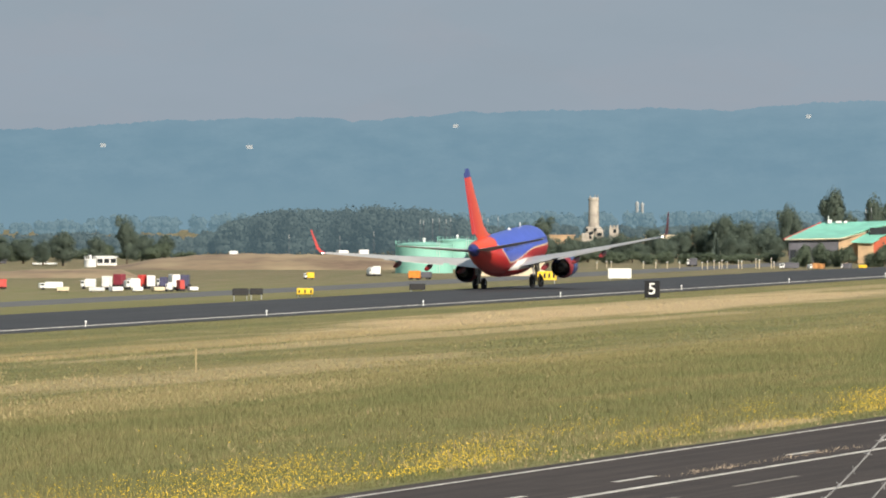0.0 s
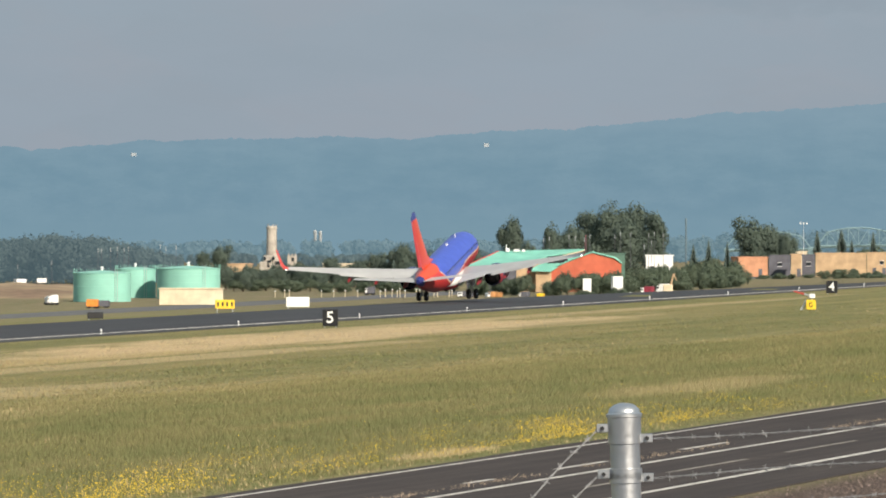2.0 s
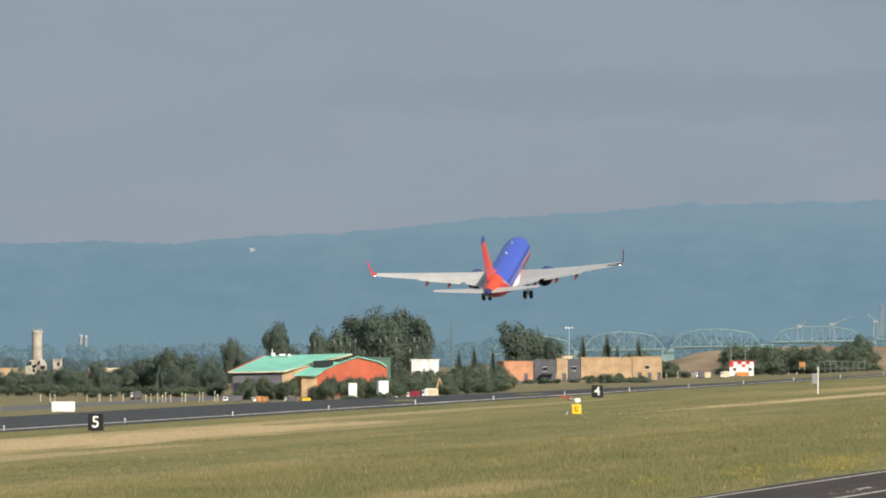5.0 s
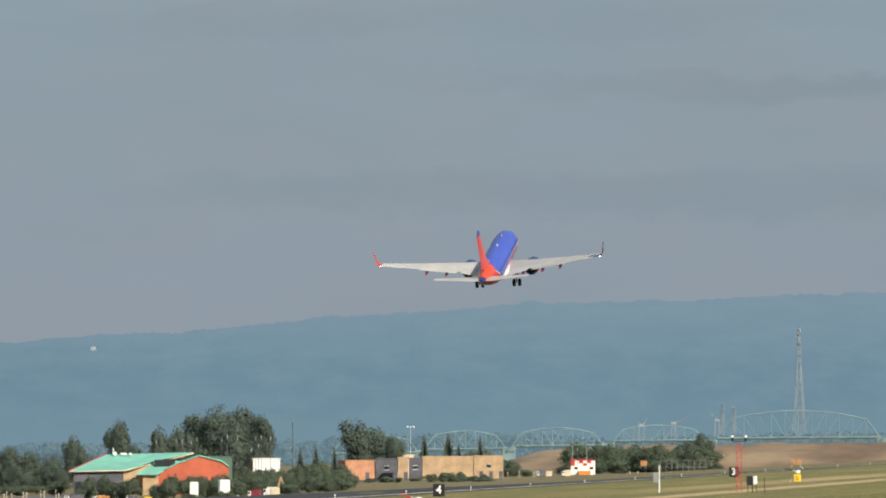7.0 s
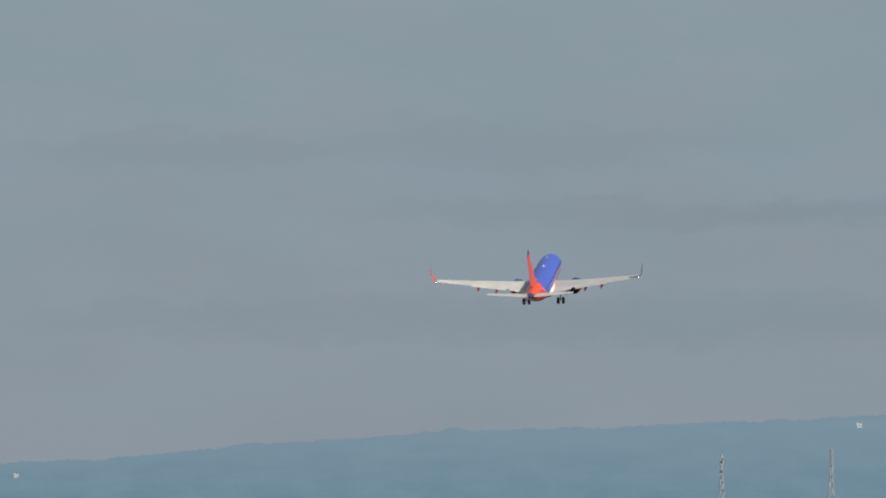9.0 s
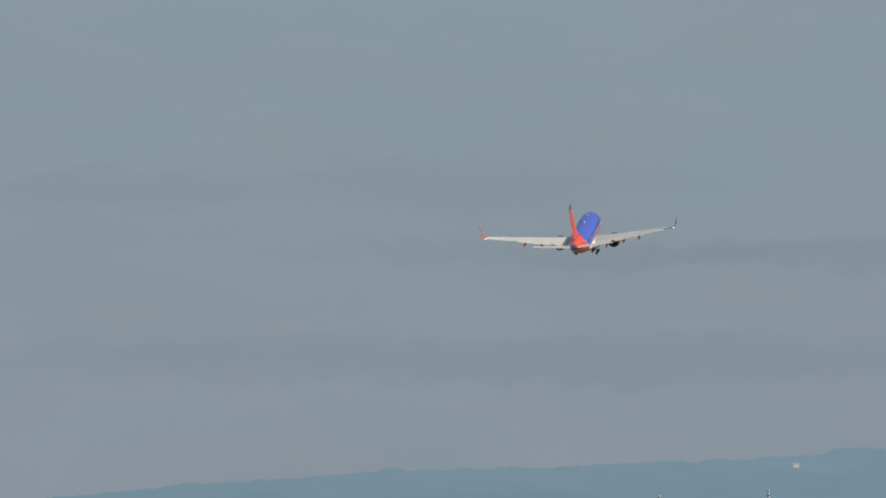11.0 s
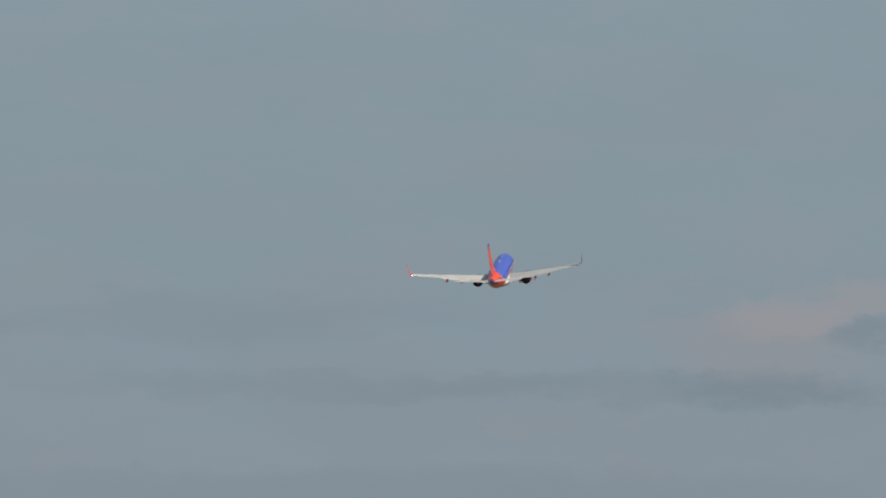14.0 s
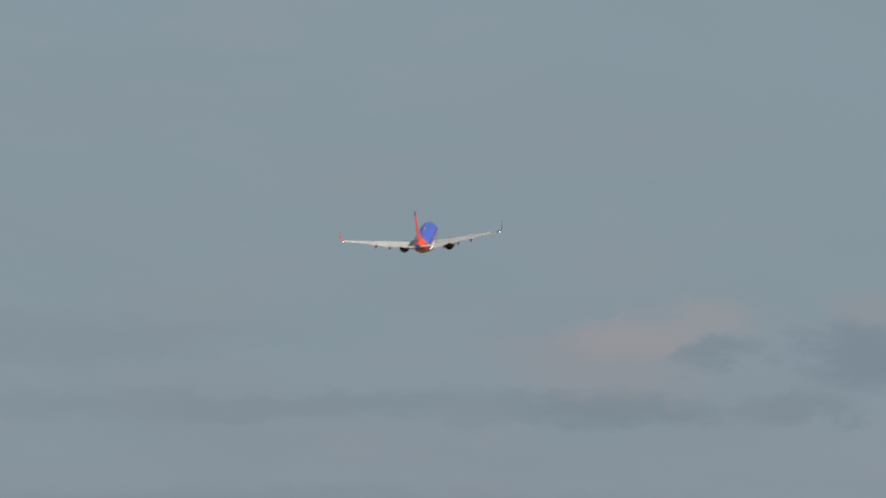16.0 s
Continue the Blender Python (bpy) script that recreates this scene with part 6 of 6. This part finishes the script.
def meadow():
    # tall rank grass beyond the road
    x, y, r = scatter(190000, 78.8, 122, 0.06, 0.272, 1)
    h = np.interp(y, [79, 81, 86, 104, 122], [0.10, 0.22, 0.32, 0.36, 0.16]) * (0.6 + 0.8 * wave(x, y, 9, 3, 5))
    blades("grass", x, y, r, h, 0.045, BLADE, "tall olive green meadow grass beyond the road")
    # shorter grass towards the runway
    x, y, r = scatter(90000, 110, 176, 0.06, 0.272, 2)
    h = np.interp(y, [110, 130, 160, 176], [0.16, 0.10, 0.07, 0.06]) * (0.5 + 1.0 * wave(x, y, 30, 4, 6))
    blades("grass", x, y, r, h, 0.08, BLADE, "short olive green grass beside the runway", 2)
    # dry stems
    x, y, r = scatter(19000, 78.3, 150, 0.06, 0.272, 3)
    keep = (wave(x, y, 45, 5, 11) > 0.72) | ((y < 80.6) & (wave(x, y, 12, 2, 12) > 0.45)) | (r.uniform(0, 1, len(x)) < 0.10)
    x, y = x[keep], y[keep]
    h = np.interp(y, [78, 80, 86, 150], [0.10, 0.22, 0.40, 0.14])
    blades("dry_grass", x, y, r, h, 0.05, STRAW, "straw-coloured dry grass stems", 2)
    # weeds in the joint of the road
    x, y, r = scatter(600, 70.3, 70.9, 0.10, 0.20, 4)
    keep = wave(x, y, 6, 5, 13) > 0.42
    x, y = x[keep], y[keep]
    blades("dry_weeds", x, y, r, 0.06 + 0.22 * r.uniform(0, 1, len(x)) ** 4, 0.03, WEED, "dry weeds in the joint of the road", 3, 0.12, 0.05, 0.5)
    # yellow flowers along the verge
    x, y, r = scatter(150000, 79.4, 103, 0.09, 0.272, 7)
    b = np.arctan2(y, x)
    u = U0 - b * PX
    reach = np.clip((-100 - u) / 300, 0, 1) * 1.0      # the band is deeper at one end
    dens = np.interp(np.maximum(y - reach, np.minimum(y, 81)), [79.4, 80.5, 85, 88, 93, 103], [0.90, 1.35, 0.60, 0.10, 0.020, 0.010]) * np.clip(1.9 * wave(x, y, 5, 1.6, 21) - 0.45, 0.02, 1.3) * (0.35 + 0.7 * wave(x, y, 24, 7, 22))
    dens *= np.interp(u, [-900, 300, 420, 470, 540, 800, 1100, 1700], [0.26, 0.62, 0.60, 0.10, 1.0, 1.0, 0.75, 0.55])
    keep = r.uniform(0, 1, len(x)) < dens
    x, y = x[keep], y[keep]
    n = len(x)
    z = np.interp(y, [79, 82, 90, 103], [0.22, 0.42, 0.55, 0.5]) * r.uniform(0.55, 1.1, n)
    rad = r.uniform(0.010, 0.021, n)
    vs = np.zeros((n, 6, 3))
    tx, ty = r.normal(-0.5, 0.35, n), r.normal(-0.15, 0.35, n)
    for j in range(6):
        a = j * math.pi / 3
        dx, dy = rad * math.cos(a), rad * math.sin(a)
        vs[:, j] = np.stack([x + dx, y + dy, z - dx * tx * 1.4 - dy * ty * 1.4], 1)
    vs = vs.reshape(-1, 3)
    fs = np.arange(len(vs)).reshape(-1, 6)
    tagged(new("flowers", soup("flowers", vs, fs, PETAL)), "bright yellow wild flowers along the road verge", "flowers", kind="stuff")
    # gravel at the foot of the bank
    x, y, r = scatter(26000, 44, 58.6, 0.115, 0.185, 9)
    n = len(x)
    rad = 0.014 + 0.06 * r.uniform(0, 1, n) ** 4
    octa = np.array([(1, 0, 0), (0, 1, 0), (-1, 0, 0), (0, -1, 0), (0, 0, 1)], float)
    faces = np.array([(0, 1, 4), (1, 2, 4), (2, 3, 4), (3, 0, 4)])
    vs = octa[None] * rad[:, None, None] * r.uniform(0.6, 1.3, (n, 5, 3)) + np.stack([x, y, np.zeros(n)], 1)[:, None]
    fs = (faces[None] + 5 * np.arange(n)[:, None, None]).reshape(-1, 3)
    tagged(new("gravel", soup("gravel", vs.reshape(-1, 3), fs, PEBBLE)), "loose brown gravel beside the road", "gravel", kind="stuff")


meadow()


# ---- what moves ----
# seconds; bearing units of the point between the main wheels, and its height in the same units; nose up; bank
FLIGHT = [(0, 898.5, 502, 3, 2.8), (0.5, 852, 493, 4.5, 2.8), (1, 766.5, 491, 6.3, 2.8), (1.5, 760.5, 498, 8, 2.8), (2, 790, 522, 10, 2.8),
          (2.5, 839, 543, 11.5, 2.6), (3, 847.5, 541, 12.1, 2.6), (3.5, 830.5, 532, 12.3, 2.6), (4, 820, 534, 13.5, 2.6), (4.2, 838, 535, 13.8, 2.6),
          (6.3, 880.5, 518, 15.5, 2.6), (6.5, 863.5, 518, 15.5, 2.6), (7, 880.5, 501.5, 15.5, 2.6), (7.5, 884, 500.5, 15.5, 2.6), (8, 881, 498, 15.5, 2.2),
          (8.5, 922.5, 523.5, 15, 1.4), (9, 961, 532.5, 15, 1.2), (9.2, 977.5, 529.5, 14.8, 1.3), (11.3, 1010, 456, 13.5, 3.2), (11.5, 983, 464, 13.0, 3.2),
          (12, 934, 491, 13.0, 3.4), (12.5, 926, 511, 13.0, 3.4), (13, 934.5, 517.5, 13.0, 3.4), (13.5, 912, 514, 13.0, 3.4), (14, 886, 512.5, 13.0, 3.4),
          (14.5, 819.5, 498.5, 12.7, 3.6), (15, 780.5, 482.5, 13.0, 3.4), (15.5, 748, 459, 13.0, 3.4), (16, 753.5, 451, 12.7, 3.5)]


LEG = 0.3      # how far the legs hang down once the weight is off them


def motions():
    pan = {t: (a, b) for t, a, b in PAN}
    rows = []
    for t, px, py, nose_up, bank in FLIGHT:
        ox, oy = pan[t]
        u, v = px - ox, py - oy
        y = 196.0 + min(6.0, max(0.0, t - 1.0) * 0.9) - 1.3 * max(0.0, t - 7.0)
        sag = LEG * min(1.0, max(0.0, (t - 1.0) / 1.5))
        x = y / math.tan(bearing(u))
        z = EYE[2] - (v - V0) / PX * math.hypot(x, y)
        turn = Euler((radians(-bank), radians(-nose_up), 0)).to_matrix().to_4x4()
        wheel = turn @ Vector((0, 0, -3.14 - sag)) * 0.965
        z = max(z, 0.62) if t <= 1.5 else z
        if t <= 1.5:
            z = 0.62
        rows.append((t, Matrix.Translation((x, y - wheel.y, z - wheel.z)) @ turn))
    walk(plane, rows)
    for wing, s in wings:      # the wings bend up as they take the weight
        hinge = pose(0, s * 1.9, -1.2)
        walk(wing, [(t, hinge @ pose(0, 0, 0, s * a, 0, 0) @ hinge.inverted()) for t, a in ((0, 0.2), (1, 0.8), (2, 2.4), (3, 3.2), (16, 3.2))])
    for leg, s in gears:
        walk(leg, [(t, pose(0, s * 2.86, -1.15 - q) @ pose(0, 0, 0, -s * a, 0, 0)) for t, q, a in
                   ((0, 0, 0), (1, 0, 0), (2.5, LEG, 0), (9.6, LEG, 0), (10.4, 0.2, 20), (11.3, 0, 55 if s > 0 else 40), (12.2, 0, 84 if s > 0 else 80), (16, 0, 84))])
    walk(nose_gear, [(t, pose(12.3, 0, -1.6, 0, -a, 0)) for t, a in ((0, 0), (9.6, 0), (10.6, 45), (11.6, 88), (16, 88))])


motions()
